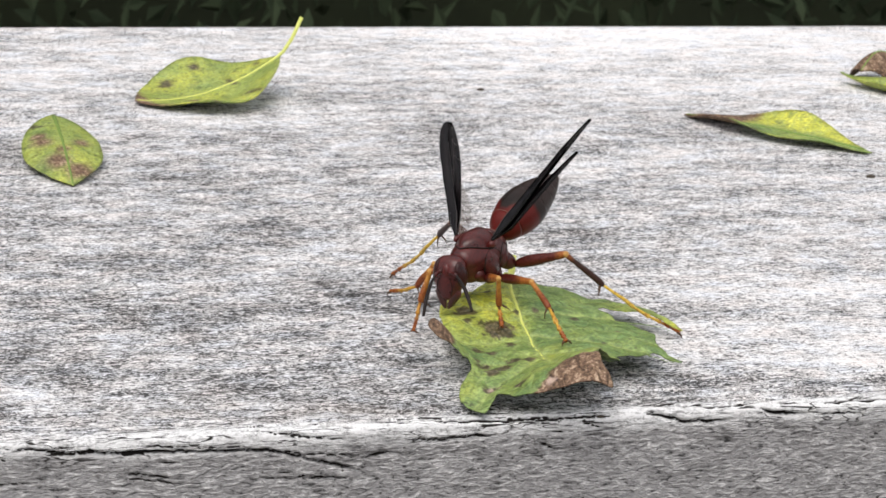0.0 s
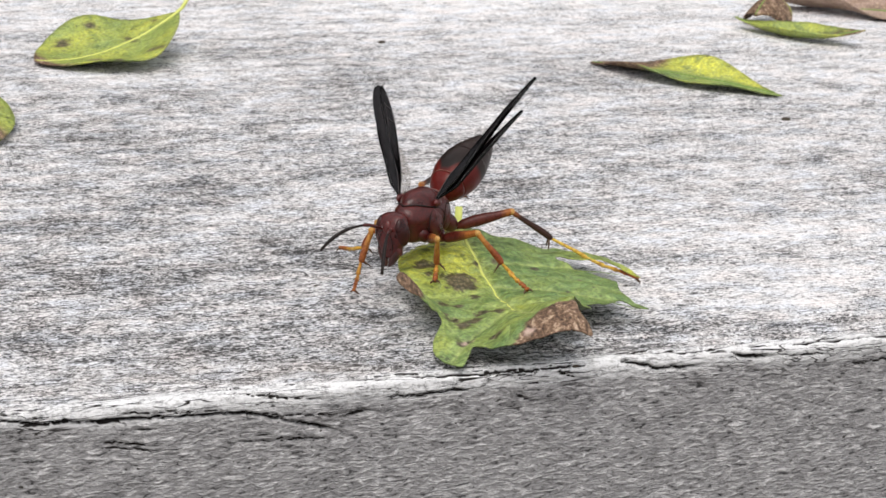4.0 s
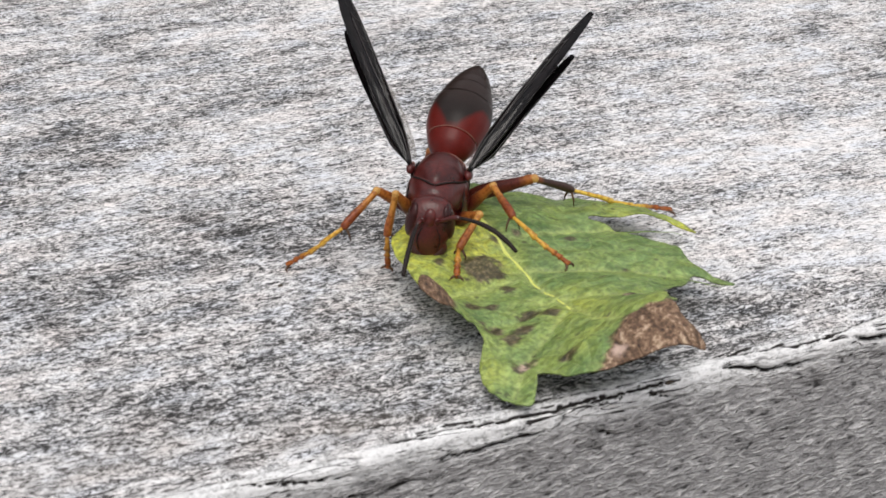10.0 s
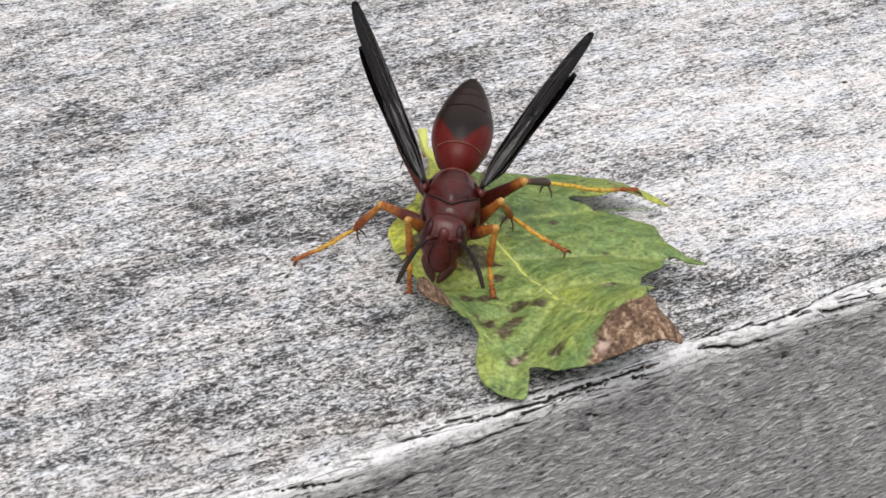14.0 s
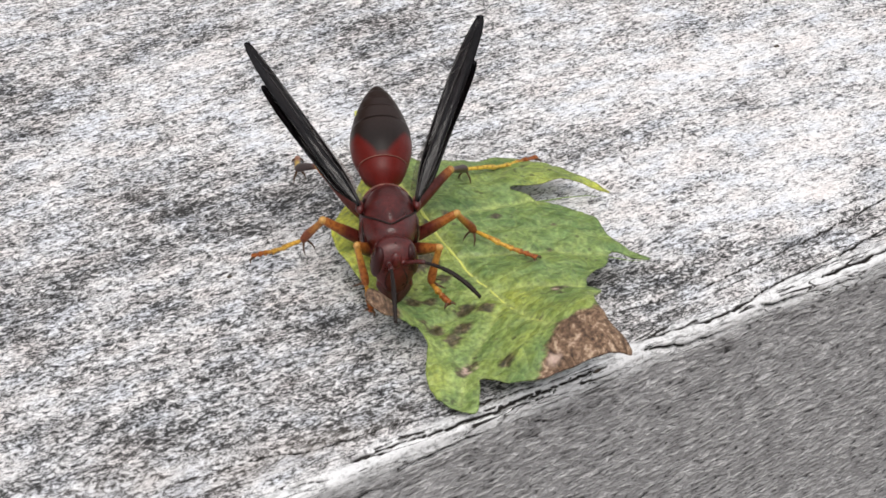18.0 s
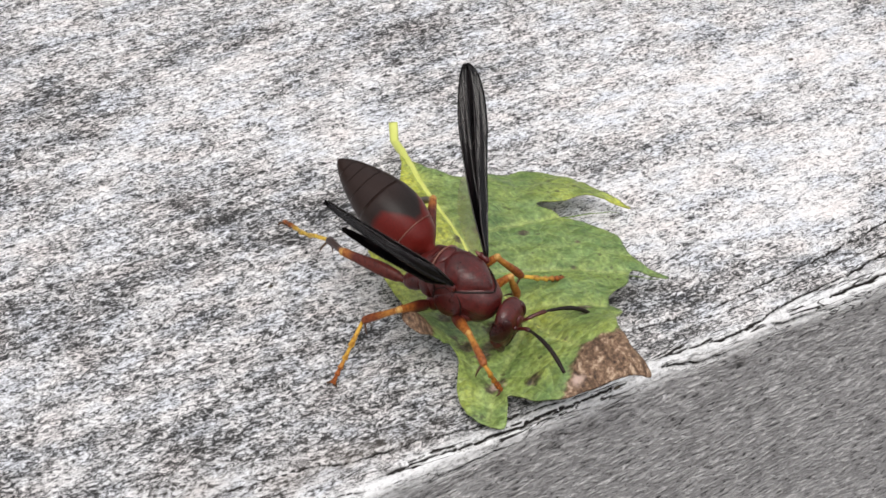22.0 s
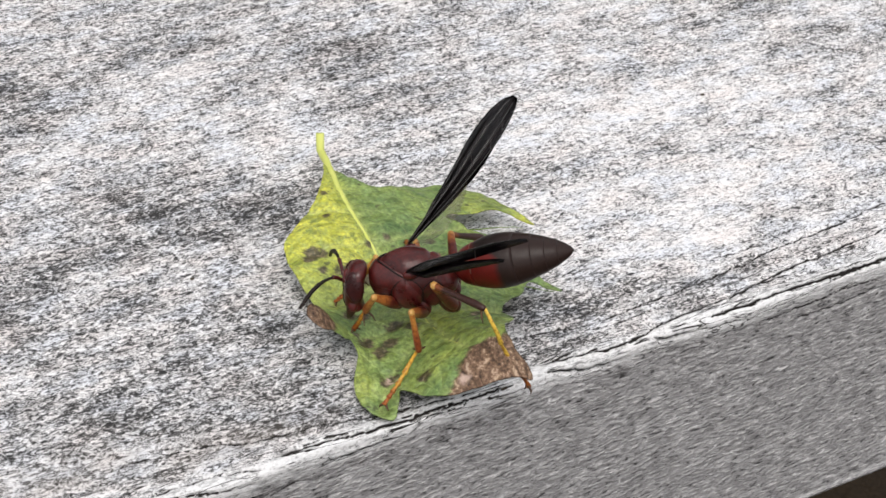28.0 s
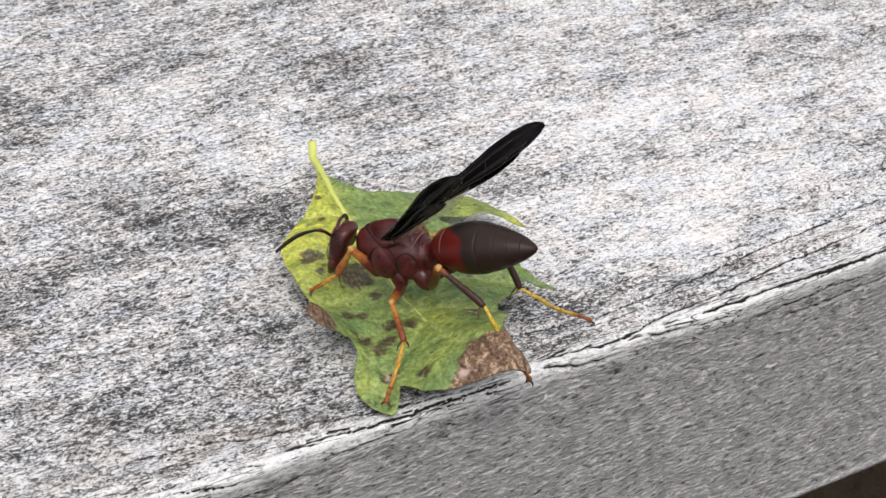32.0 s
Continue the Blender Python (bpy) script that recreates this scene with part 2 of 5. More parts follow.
def gaster_skin():
    """Red at the root and the flanks, with a dark saddle on the back that closes towards the tip."""
    n = Nodes("gaster_skin", 0.36, 0.22)
    x, y, z = n.put("SeparateXYZ", {0: n.coord}).outputs
    ragged = n.noise(n.scaled(500, 500, 500), 1.0, 3.0, 0.6)
    fine = n.noise(n.scaled(5000, 5000, 5000), 1.0, 2.0, 0.6)
    along = n.put("MapRange", {0: x, 1: -0.0019, 2: -0.0062}).outputs[0]
    side = n.put("MapRange", {0: n.put("Math", {0: y}, operation="ABSOLUTE").outputs[0], 1: 0.0005, 2: 0.0024}).outputs[0]
    side = n.math("MULTIPLY", side, 0.64)
    total = n.put("Math", {0: along, 1: side}, operation="SUBTRACT").outputs[0]
    total = n.put("Math", {0: total, 1: n.math("MULTIPLY", ragged, 0.15)}, operation="ADD").outputs[0]
    dark = n.ramp(total, (0.075, 0.0), (0.25, 1.0))
    red = n.mix(fine, (0.066, 0.0052, 0.0038), (0.138, 0.011, 0.0070))
    saddle = n.mix(fine, (0.007, 0.005, 0.0045), (0.020, 0.013, 0.011))
    rest = n.mix(fine, (0.013, 0.0070, 0.0058), (0.034, 0.0195, 0.016))
    n.colour(n.mix(dark, red, n.mix(n.put("MapRange", {0: x, 1: -0.0042, 2: -0.0068}).outputs[0], saddle, rest)))
    n.bump(fine, 0.12, 0.00008)
    n.set(Roughness=n.ramp(ragged, (0.3, 0.3), (0.7, 0.5)))
    return n.mat


def wing_film():
    n = Nodes("smoky_wing", 0.27, 0.5)
    vein = n.noise(n.scaled(160, 2600, 800), 1.0, 2.0, 0.5)
    n.colour(n.mix(n.ramp(vein, (0.45, 0.0), (0.6, 1.0)), (0.005, 0.004, 0.005), (0.017, 0.012, 0.013)))
    n.bump(vein, 0.7, 0.0002)
    return n.mat


def clear_film():
    n = Nodes("clear_wing_root", 0.25, 0.5)
    n.colour((0.25, 0.2, 0.15)).set(Transmission_Weight=0.85, Alpha=0.45)
    return n.mat


WOOD, LEAF = wood(), leaf_matter()
RED = chitin("dark_red_shell", (0.026, 0.0040, 0.0038), (0.100, 0.0130, 0.0110), 0.34, 420, 0.0, 0.42)
RED_SMOOTH = chitin("red_face_shell", (0.026, 0.0038, 0.0036), (0.100, 0.0125, 0.0105), 0.31, 560, 0.0, 0.45)
SEAM = chitin("seam_brown", (0.10, 0.03, 0.02), (0.24, 0.11, 0.08), 0.5, 900, 0.2)
EYE = chitin("eye_dark_red", (0.018, 0.0035, 0.0035), (0.040, 0.006, 0.0055), 0.28, 400, 0.0, 0.3)
JAW = chitin("jaw_dark_brown", (0.018, 0.005, 0.004), (0.06, 0.016, 0.012), 0.4, 900)
VEIN = chitin("wing_vein_brown", (0.008, 0.006, 0.006), (0.020, 0.014, 0.013), 0.35, 900)
BLACK = chitin("antenna_black", (0.006, 0.004, 0.004), (0.020, 0.012, 0.010), 0.5, 1500, 0.0, 0.22)
GASTER = gaster_skin()
# the three pairs of legs differ: the hind shins are dark brown above long yellow feet
THIGH = [two_tone("thigh_red_to_orange", (0.095, 0.016, 0.010), (0.36, 0.125, 0.026), low, high) for low, high in ((0.0012, 0.0042), (0.0022, 0.0062), (0.0050, 0.0086))]
SHIN = [two_tone("shin_orange_to_brown", near, far, 0.0, reach) for near, far, reach in (((0.44, 0.20, 0.040), (0.30, 0.095, 0.024), 0.0040), ((0.43, 0.18, 0.036), (0.22, 0.055, 0.016), 0.0046), ((0.20, 0.06, 0.02), (0.045, 0.018, 0.013), 0.0022))]
FOOT = [two_tone("foot_yellow_to_orange", near, (0.34, 0.10, 0.02), low, high) for near, low, high in (((0.50, 0.24, 0.035), 0.0010, 0.0034), ((0.62, 0.36, 0.05), 0.0026, 0.0068), ((0.68, 0.46, 0.065), 0.0072, 0.0120))]
KNEE = chitin("knee_orange", (0.42, 0.19, 0.04), (0.58, 0.34, 0.10), 0.4)
SPUR = chitin("spur_brown", (0.05, 0.02, 0.01), (0.1, 0.05, 0.02), 0.5)
WING, FILM = wing_film(), clear_film()


# ---- building helpers ----
UNIT = CM


def part(name, bm, material, parent=None, label=""):
    mesh = bpy.data.meshes.new(name)
    bm.normal_update()
    for f in bm.faces:
        f.smooth = True
    bm.to_mesh(mesh)
    bm.free()
    for m in material if isinstance(material, (list, tuple)) else (material,):
        mesh.materials.append(m)
    ob = new(name, mesh)
    ob.parent = parent
    return tagged(ob, label)


def loft(stations, seg=24, turn=None):
    """Rings along x. Each station: x, centre z, half width, rise above and drop below the centre, in cm."""
    bm = bmesh.new()
    rings = []
    for x, z, ry, up, down in stations:
        ring = []
        for k in range(seg):
            a = 2 * math.pi * k / seg
            s, c = math.sin(a), math.cos(a)
            ring.append(bm.verts.new((x * UNIT, ry * c * UNIT, (z + (up if s > 0 else down) * s) * UNIT)))
        rings.append(ring)
    for a, b in zip(rings, rings[1:]):
        for k in range(seg):
            bm.faces.new((a[k], b[k], b[(k + 1) % seg], a[(k + 1) % seg]))
    bm.faces.new(rings[0])
    bm.faces.new(rings[-1][::-1])
    bmesh.ops.recalc_face_normals(bm, faces=bm.faces)
    return bm


def smooth_stations(rows, steps=4):
    """Catmull-Rom between rows of numbers."""
    out = []
    for i in range(len(rows) - 1):
        p = [np.array(rows[min(max(i + d, 0), len(rows) - 1)], float) for d in (-1, 0, 1, 2)]
        for s in range(steps):
            t = s / steps
            out.append(0.5 * (2 * p[1] + (p[2] - p[0]) * t + (2 * p[0] - 5 * p[1] + 4 * p[2] - p[3]) * t * t + (3 * p[1] - p[0] - 3 * p[2] + p[3]) * t**3))
    out.append(np.array(rows[-1], float))
    return [tuple(r) for r in out]


def tube(points, radii, seg=10):
    """A round tube through points (cm), with a radius at each."""
    bm = bmesh.new()
    rings = []
    pts = [Vector([float(c) for c in p]) for p in points]
    up = Vector((0.13, 0.21, 0.97))
    for i, p in enumerate(pts):
        d = (pts[min(i + 1, len(pts) - 1)] - pts[max(i - 1, 0)]).normalized()
        u = d.cross(up).normalized()
        v = u.cross(d)
        rings.append([bm.verts.new((p + float(radii[i]) * (math.cos(a) * u + math.sin(a) * v)) * UNIT) for a in (2 * math.pi * k / seg for k in range(seg))])
    for a, b in zip(rings, rings[1:]):
        for k in range(seg):
            bm.faces.new((a[k], a[(k + 1) % seg], b[(k + 1) % seg], b[k]))
    bm.faces.new(rings[0][::-1])
    bm.faces.new(rings[-1])
    bmesh.ops.recalc_face_normals(bm, faces=bm.faces)
    return bm


def ball(radii, at=(0, 0, 0), m=None, u=18, v=12):
    bm = bmesh.new()
    bmesh.ops.create_uvsphere(bm, u_segments=u, v_segments=v, radius=1)
    bmesh.ops.scale(bm, vec=radii, verts=bm.verts)
    if m is not None:
        bmesh.ops.transform(bm, matrix=m, verts=bm.verts)
    bmesh.ops.translate(bm, vec=at, verts=bm.verts)
    bmesh.ops.scale(bm, vec=(UNIT, UNIT, UNIT), verts=bm.verts)
    return bm


def hashed(x, y=0.0, z=0.0):
    return noise.noise((x, y, z))


# ---- the plank ----
LENGTH_LEFT, LENGTH_RIGHT, DEPTH, THICK = -60.0, 70.0, 22.5, 3.9


def crack_paths():
    """Splits along the front arris and the top: start x, end x, centre line, width and depth in cm. s is the way round the arris: above 0 back on the top, below 0 down the face."""
    return [
        ((-5.6, -3.6), (-0.02, -0.24), 0.015, 0.07),
        ((-4.8, -2.4, -1.3), (-0.12, -0.24, -0.55), 0.022, 0.12),
        ((-1.45, -1.2, -0.85), (-0.42, -0.33, -0.37), 0.022, 0.08),
        ((-0.9, -0.4, 0.4), (-0.20, -0.20, -0.18), 0.018, 0.06),
        ((0.66, 0.9, 1.2), (-0.24, -0.36, -0.45), 0.022, 0.08),
        ((1.2, 1.8), (-0.08, -0.2), 0.018, 0.06),
        ((2.0, 2.6, 3.3), (0.02, -0.14, -0.16), 0.022, 0.09),
        ((2.02, 3.0, 4.4, 5.9, 8.0, 12.0), (0.12, 0.03, 0.20, 0.36, 0.5, 0.55), 0.02, 0.07),
        ((3.5, 3.8, 4.3), (0.02, -0.10, -0.13), 0.03, 0.10),
        ((4.3, 5.2, 6.5, 9.0), (0.02, 0.05, 0.02, -0.08), 0.026, 0.10),
        ((2.6, 3.0, 3.6), (1.0, 0.86, 0.62), 0.016, 0.05),
        ((3.0, 4.2, 5.8, 8.5), (0.5, 0.55, 0.72, 0.95), 0.016, 0.05),
        ((-2.6, -1.9, -1.3, -0.5, 0.4), (0.84, 0.60, 0.42, 0.32, 0.08), 0.018, 0.06),
        ((-1.4, -0.9, -0.2, 0.8, 1.9), (0.12, 0.08, 0.02, -0.02, 0.0), 0.02, 0.08),
        ((-2.9, -2.0, -1.3), (0.14, 0.1, 0.02), 0.016, 0.06),
        ((-9.0, -7.0, -5.5), (-0.3, -0.2, -0.05), 0.025, 0.1),
        ((6.0, 7.0, 8.5), (-0.5, -0.42, -0.5), 0.02, 0.08),
        ((10.0, 12.0, 14.0), (-0.2, -0.12, -0.2), 0.025, 0.1),
    ]


def plank():
    # columns along the grain, fine where the camera comes close
    xs = list(np.arange(-60, -8, 0.5)) + list(np.arange(-8, 11, 0.035)) + list(np.arange(11, 24, 0.12)) + list(np.arange(24, 70.01, 0.5))
    # rows round the arris: s > 0 on the top, s < 0 on the front face
    rows = list(np.arange(22.3, 4, -0.45)) + list(np.arange(4, 1.3, -0.12)) + list(np.arange(1.3, -0.9, -0.022)) + list(np.arange(-0.94, -1.3, -0.05)) + list(np.arange(-1.3, -3.74, -0.12))
    xs, rows = np.array(xs), np.array(rows)
    X, S = np.meshgrid(xs, rows, indexing="ij")
    edge = np.array([0.09 * hashed(x * 0.32, 3.1) + 0.05 * hashed(x * 1.1, 7.7) + 0.02 * hashed(x * 4.0, 1.2) for x in xs])[:, None]
    R = 0.10
    bend = np.clip((R * math.pi / 4 - S) / (R * math.pi / 2), 0, 1) * (math.pi / 2)
    over = np.clip(S - R * math.pi / 4, 0, None)
    below = np.clip(-R * math.pi / 4 - S, 0, None)
    Y = over + R - R * np.sin(bend)
    Z = -R + R * np.cos(bend) - below
    ny, nz = -np.sin(bend), np.cos(bend)
    Y = Y + edge * np.exp(-np.clip(S, 0, None) / 0.5) * np.exp(-below / 0.6)
    grain = np.array([[hashed(x * 1.3, s * 4.0, 2.0) for s in rows] for x in xs[::8]])
    grain = np.repeat(grain, 8, axis=0)[: len(xs)]
    lift = 0.008 * grain
    crack = np.zeros_like(X)
    rnd = random.Random(3)
    small = []
    for _ in range(70):
        x0, s0, ln = rnd.uniform(-9, 12), rnd.uniform(-0.6, 1.1), rnd.uniform(0.35, 1.5)
        small.append(((x0, x0 + ln), (s0, s0 + rnd.uniform(-0.12, 0.12) - 0.05 * ln), rnd.uniform(0.008, 0.015), rnd.uniform(0.02, 0.05)))
    for cx, cs, width, depth in crack_paths() + small:
        wob = np.array([0.035 * hashed(x * 1.6, depth * 40) + 0.028 * hashed(x * 7.0, width * 90) + 0.018 * hashed(x * 23.0, depth * 70) for x in xs])
        line = np.interp(xs, cx, cs) + wob
        ends = np.clip((xs - cx[0]) / 0.25, 0, 1) * np.clip((cx[-1] - xs) / 0.35, 0, 1)
        w = width * (0.35 + 0.6 * ends) * np.array([0.85 + 0.6 * hashed(x * 5.0, width * 30, 4.0) for x in xs])
        g = np.exp(-(((S - line[:, None]) / w[:, None]) ** 2)) * ends[:, None]
        crack = np.maximum(crack, g)
        lift = lift - depth * g
        # lips of a split stand a little proud
        lift = lift + 0.007 * np.exp(-(((S - line[:, None] - 0.05) / 0.04) ** 2)) * ends[:, None]
    wave = np.array([0.5 + 0.9 * hashed(x * 0.7, 11.0) + 0.4 * hashed(x * 2.3, 5.0) for x in xs])[:, None]
    ridge_w = 0.13 + 0.09 * np.clip(wave, -0.6, 1.2)
    ridge = np.exp(-(((S + 0.03) / ridge_w) ** 4))
    lift = lift + 0.012 * ridge * wave
    ridge = np.clip(ridge * (0.75 + 0.35 * wave), 0, 1)
    Y, Z = Y + ny * lift, Z + nz * lift
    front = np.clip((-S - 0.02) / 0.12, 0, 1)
    stain = np.exp(-((X + 1.5) / 0.9) ** 2 - ((S - 0.45) / 0.16) ** 2) * 0.35 + 0.2 * np.exp(-((X + 3.3) / 1.2) ** 2 - ((S - 0.8) / 0.3) ** 2)
    # broad tones of the weathered top, paler to the right and darker to the left; glare along the back is put into the
    # colour
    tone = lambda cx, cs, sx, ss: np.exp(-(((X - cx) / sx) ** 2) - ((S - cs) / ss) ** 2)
    tone_shade = 0.016 * np.clip((X - 3.5) / 4, -0.3, 1) + 0.05 * np.clip((S - 13) / 8, 0, 1)
    # the dark patches round the leaf join stained grain with its painted contact shadow
    tone_shade = tone_shade - 0.07 * tone(0.5, 4.2, 1.1, 0.36) - 0.03 * tone(-0.25, 1.9, 0.35, 0.6) - 0.05 * tone(3.8, 3.4, 0.55, 0.5) - 0.010 * tone(-1.8, 4.2, 1.6, 1.4) - 0.04 * tone(2.8, 0.8, 0.5, 0.3) - 0.02 * tone(-1.2, 7.0, 1.5, 0.8) - 0.006 * tone(-2.6, 0.8, 2.4, 0.6) - 0.020 * tone(-5.8, 2.5, 2.6, 4.0) + 0.04 * tone(5.5, 2.0, 2.2, 2.2)
    nx, ns = X.shape
    verts = np.stack([X, Y, Z], -1).reshape(-1, 3) * CM
    i = (np.arange(nx - 1)[:, None] * ns + np.arange(ns - 1)).ravel()
    quads = np.stack([i, i + 1, i + ns + 1, i + ns], -1)
    faces = [tuple(int(v) for v in q) for q in quads]
    # back, underside and ends close the plank
    n0 = len(verts)
    back_top = [int(k * ns) for k in range(nx)]
    front_low = [int(k * ns + ns - 1) for k in range(nx)]
    extra = []
    for k in (0, nx - 1):
        x = xs[k]
        extra += [(x, DEPTH, -0.08), (x, DEPTH, -THICK), (x, 0.12, -THICK)]
    verts = np.concatenate([verts, np.array(extra) * CM])
    a, b = n0, n0 + 3
    faces += [tuple(back_top[::-1]) + (a, b), (a, a + 1, b + 1, b), (a + 1, a + 2, b + 2, b + 1), (a + 2,) + tuple(front_low) + (b + 2,)]
    faces += [tuple(range(ns)) + (a + 2, a + 1, a), tuple(range((nx - 1) * ns, nx * ns))[::-1] + (b, b + 1, b + 2)]
    mesh = bpy.data.meshes.new("plank")
    mesh.from_pydata(verts.tolist(), [], faces)
    mesh.polygons.foreach_set("use_smooth", [True] * (len(faces) - 6) + [False] * 6)
    for name, values in (("front", front), ("ridge", ridge), ("crack", crack), ("stain", stain), ("tone_shade", tone_shade), ("split", np.exp(-(((S - 0.10) / 0.52) ** 4)))):
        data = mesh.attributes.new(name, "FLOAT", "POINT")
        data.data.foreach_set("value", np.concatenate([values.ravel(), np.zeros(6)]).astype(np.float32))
    mesh.update()
    mesh.materials.append(WOOD)
    bench = new("bench")
    tagged(bench, "weathered grey wooden bench plank with a split pale front edge", "bench", kind="structure")
    board = new("plank", mesh)
    board.parent = bench
    for x in (-48, 58):
        bm = bmesh.new()
        bmesh.ops.create_cube(bm, size=1)
        bmesh.ops.scale(bm, vec=(0.09, 0.14, 0.41), verts=bm.verts)
        bmesh.ops.translate(bm, vec=(x * CM, 0.112, -0.039 - 0.205), verts=bm.verts)
        bmesh.ops.bevel(bm, geom=bm.edges[:], offset=0.004, segments=2, affect="EDGES")
        part("post", bm, WOOD, bench)
    return bench


plank()


# ---- leaves ----
FITTED = 1.17


# humps and hollows of the gnawed leaf: middle, spread and rise in cm
HUMPS = [(1.38, -0.20, 0.6, 0.50, 0.62), (1.35, 0.7, 0.7, 0.7, 0.29), (-0.25, 1.3, 0.3, 0.32, 0.68), (2.8, 1.1, 0.7, 0.7, 0.16), (1.5, 3.8, 0.8, 1.1, 0.41),
         (0.5, 2.5, 0.6, 0.7, 0.31), (1.6, 2.1, 0.9, 0.8, 0.14), (3.0, 2.4, 0.7, 0.6, 0.09), (0.85, 1.95, 0.42, 0.5, -0.16), (2.85, 2.75, 0.4, 0.3, 0.12)]


def leaf_height(x, y):
    """How the gnawed leaf arches over the board, in cm."""
    z = 0.03 + sum(rise * math.exp(-0.5 * (((x - cx) / sx) ** 2 + ((y - cy) / sy) ** 2)) for cx, cy, sx, sy, rise in HUMPS)
    # the blade swells between its veins
    near = min(away(x, y, *p, *q)[0] for p, q in [*zip(MIDRIB, MIDRIB[1:]), *SIDE_VEINS])
    z += 0.065 * (1 - math.exp(-near / 0.12)) - 0.035
    z += 0.035 * hashed(x * 2.1, y * 2.1, 4.0) + 0.028 * hashed(x * 5, y * 5, 9.0) + 0.012 * hashed(x * 11, y * 11, 2.0)
    # the gnawed margin is crimped
    d, along = away(x, y, 0.20, 1.15, -0.06, 0.45)
    z += 0.03 * math.exp(-((d / 0.20) ** 2)) * (0.5 + 0.5 * math.cos(d * 48 + 3 * along))
    return max(z, 0.03)


OUTLINE = [(1.42, 3.62), (1.46, 3.2), (1.62, 2.98), (1.85, 2.93), (2.15, 2.98), (2.52, 2.92), (2.74, 2.62), (2.80, 2.34), (2.97, 1.97), (2.68, 2.19), (2.36, 2.21), (2.06, 2.27),
           (2.2, 2.06), (2.38, 1.80), (2.45, 1.52), (2.37, 1.2), (2.5, 0.81), (2.26, 1.04), (2.06, 0.87), (1.78, 0.76), (1.66, 0.62), (1.64, 0.42), (1.47, 0.29), (1.31, 0.12), (1.22, -0.04), (1.20, -0.24), (1.23, -0.49), (1.10, -0.46),
           (0.92, -0.41), (0.7, -0.31), (0.5, -0.20), (0.38, -0.02), (0.28, 0.2), (0.20, 0.11), (0.07, -0.03), (-0.03, 0.08), (-0.09, 0.30), (-0.02, 0.55), (0.15, 0.78), (0.17, 0.93), (0.02, 0.93), (-0.17, 0.94), (-0.25, 1.08), (-0.10, 1.20),
           (0.10, 1.32), (0.15, 1.6), (0.17, 1.95), (0.22, 2.28), (0.34, 2.52), (0.65, 2.74), (1.0, 3.04), (1.3, 3.44)]


def blade(name, outline, height, fields, parent, step=0.05, thick=0.016, fine=5):
    """A leaf blade filled between its margin, bent to height(x, y); fields give named float values at each point. In cm."""
    from mathutils.geometry import delaunay_2d_cdt

    n = len(outline)
    margin = []
    for i in range(n):
        p = [np.array(outline[(i + d) % n]) for d in (-1, 0, 1, 2)]
        for s in range(fine):
            t = s / fine
            q = 0.5 * (2 * p[1] + (p[2] - p[0]) * t + (2 * p[0] - 5 * p[1] + 4 * p[2] - p[3]) * t * t + (3 * p[1] - p[0] - 3 * p[2] + p[3]) * t**3)
            margin.append(q + 0.006 * np.array([hashed(q[0] * 9, q[1] * 9, 1), hashed(q[0] * 9, q[1] * 9, 5)]))
    margin = np.array(margin)
    lo, hi = margin.min(0), margin.max(0)
    gx, gy = np.meshgrid(np.arange(lo[0], hi[0], step), np.arange(lo[1], hi[1], step))
    grid = np.stack([gx.ravel(), gy.ravel()], -1)
    a, b = margin, np.roll(margin, -1, axis=0)
    inside = np.zeros(len(grid), bool)
    near = np.full(len(grid), 9.0)
    for p, q in zip(a, b):
        hit = (p[1] > grid[:, 1]) != (q[1] > grid[:, 1])
        with np.errstate(divide="ignore", invalid="ignore"):
            inside ^= hit & (grid[:, 0] < (q[0] - p[0]) * (grid[:, 1] - p[1]) / (q[1] - p[1]) + p[0])
        near = np.minimum(near, ((grid - p) ** 2).sum(1))
    grid = grid[inside & (near > (0.6 * step) ** 2)]
    pts = [Vector(p) for p in margin] + [Vector(p) for p in grid]
    m = len(margin)
    co, _, tris, *_ = delaunay_2d_cdt(pts, [(i, (i + 1) % m) for i in range(m)], [], 1, 1e-6)
    k = len(co)
    zs = [height(v[0], v[1]) for v in co]
    verts = [(v[0] * CM, v[1] * CM, z * CM) for v, z in zip(co, zs)] + [(v[0] * CM, v[1] * CM, (z - thick) * CM) for v, z in zip(co, zs)]
    faces, count = [], {}
    for t in tris:
        t = tuple(t)
        if (co[t[1]] - co[t[0]]).cross(co[t[2]] - co[t[0]]) < 0:
            t = t[::-1]
        faces += [t, tuple(v + k for v in t[::-1])]
        for e in ((t[0], t[1]), (t[1], t[2]), (t[2], t[0])):
            count[e] = 1
    for i, j in list(count):
        if (j, i) not in count:
            faces.append((j, i, i + k, j + k))
    mesh = bpy.data.meshes.new(name)
    mesh.from_pydata(verts, [], faces)
    mesh.polygons.foreach_set("use_smooth", [True] * len(faces))
    for key in ("yellow", "vein", "brown", "spot", "pale"):
        f = fields.get(key)
        data = mesh.attributes.new(key, "FLOAT", "POINT")
        if f:
            v = [min(max(f(c[0], c[1]), 0.0), 1.0) for c in co]
            data.data.foreach_set("value", v + v)
    mesh.materials.append(LEAF)
    mesh.update()
    ob = new(name, mesh)
    ob.parent = parent
    return ob


def away(x, y, ax, ay, bx, by):
    """Distance from a stretch and how far along it."""
    dx, dy = bx - ax, by - ay
    t = min(max(((x - ax) * dx + (y - ay) * dy) / (dx * dx + dy * dy), 0), 1)
    return math.hypot(x - ax - t * dx, y - ay - t * dy), t


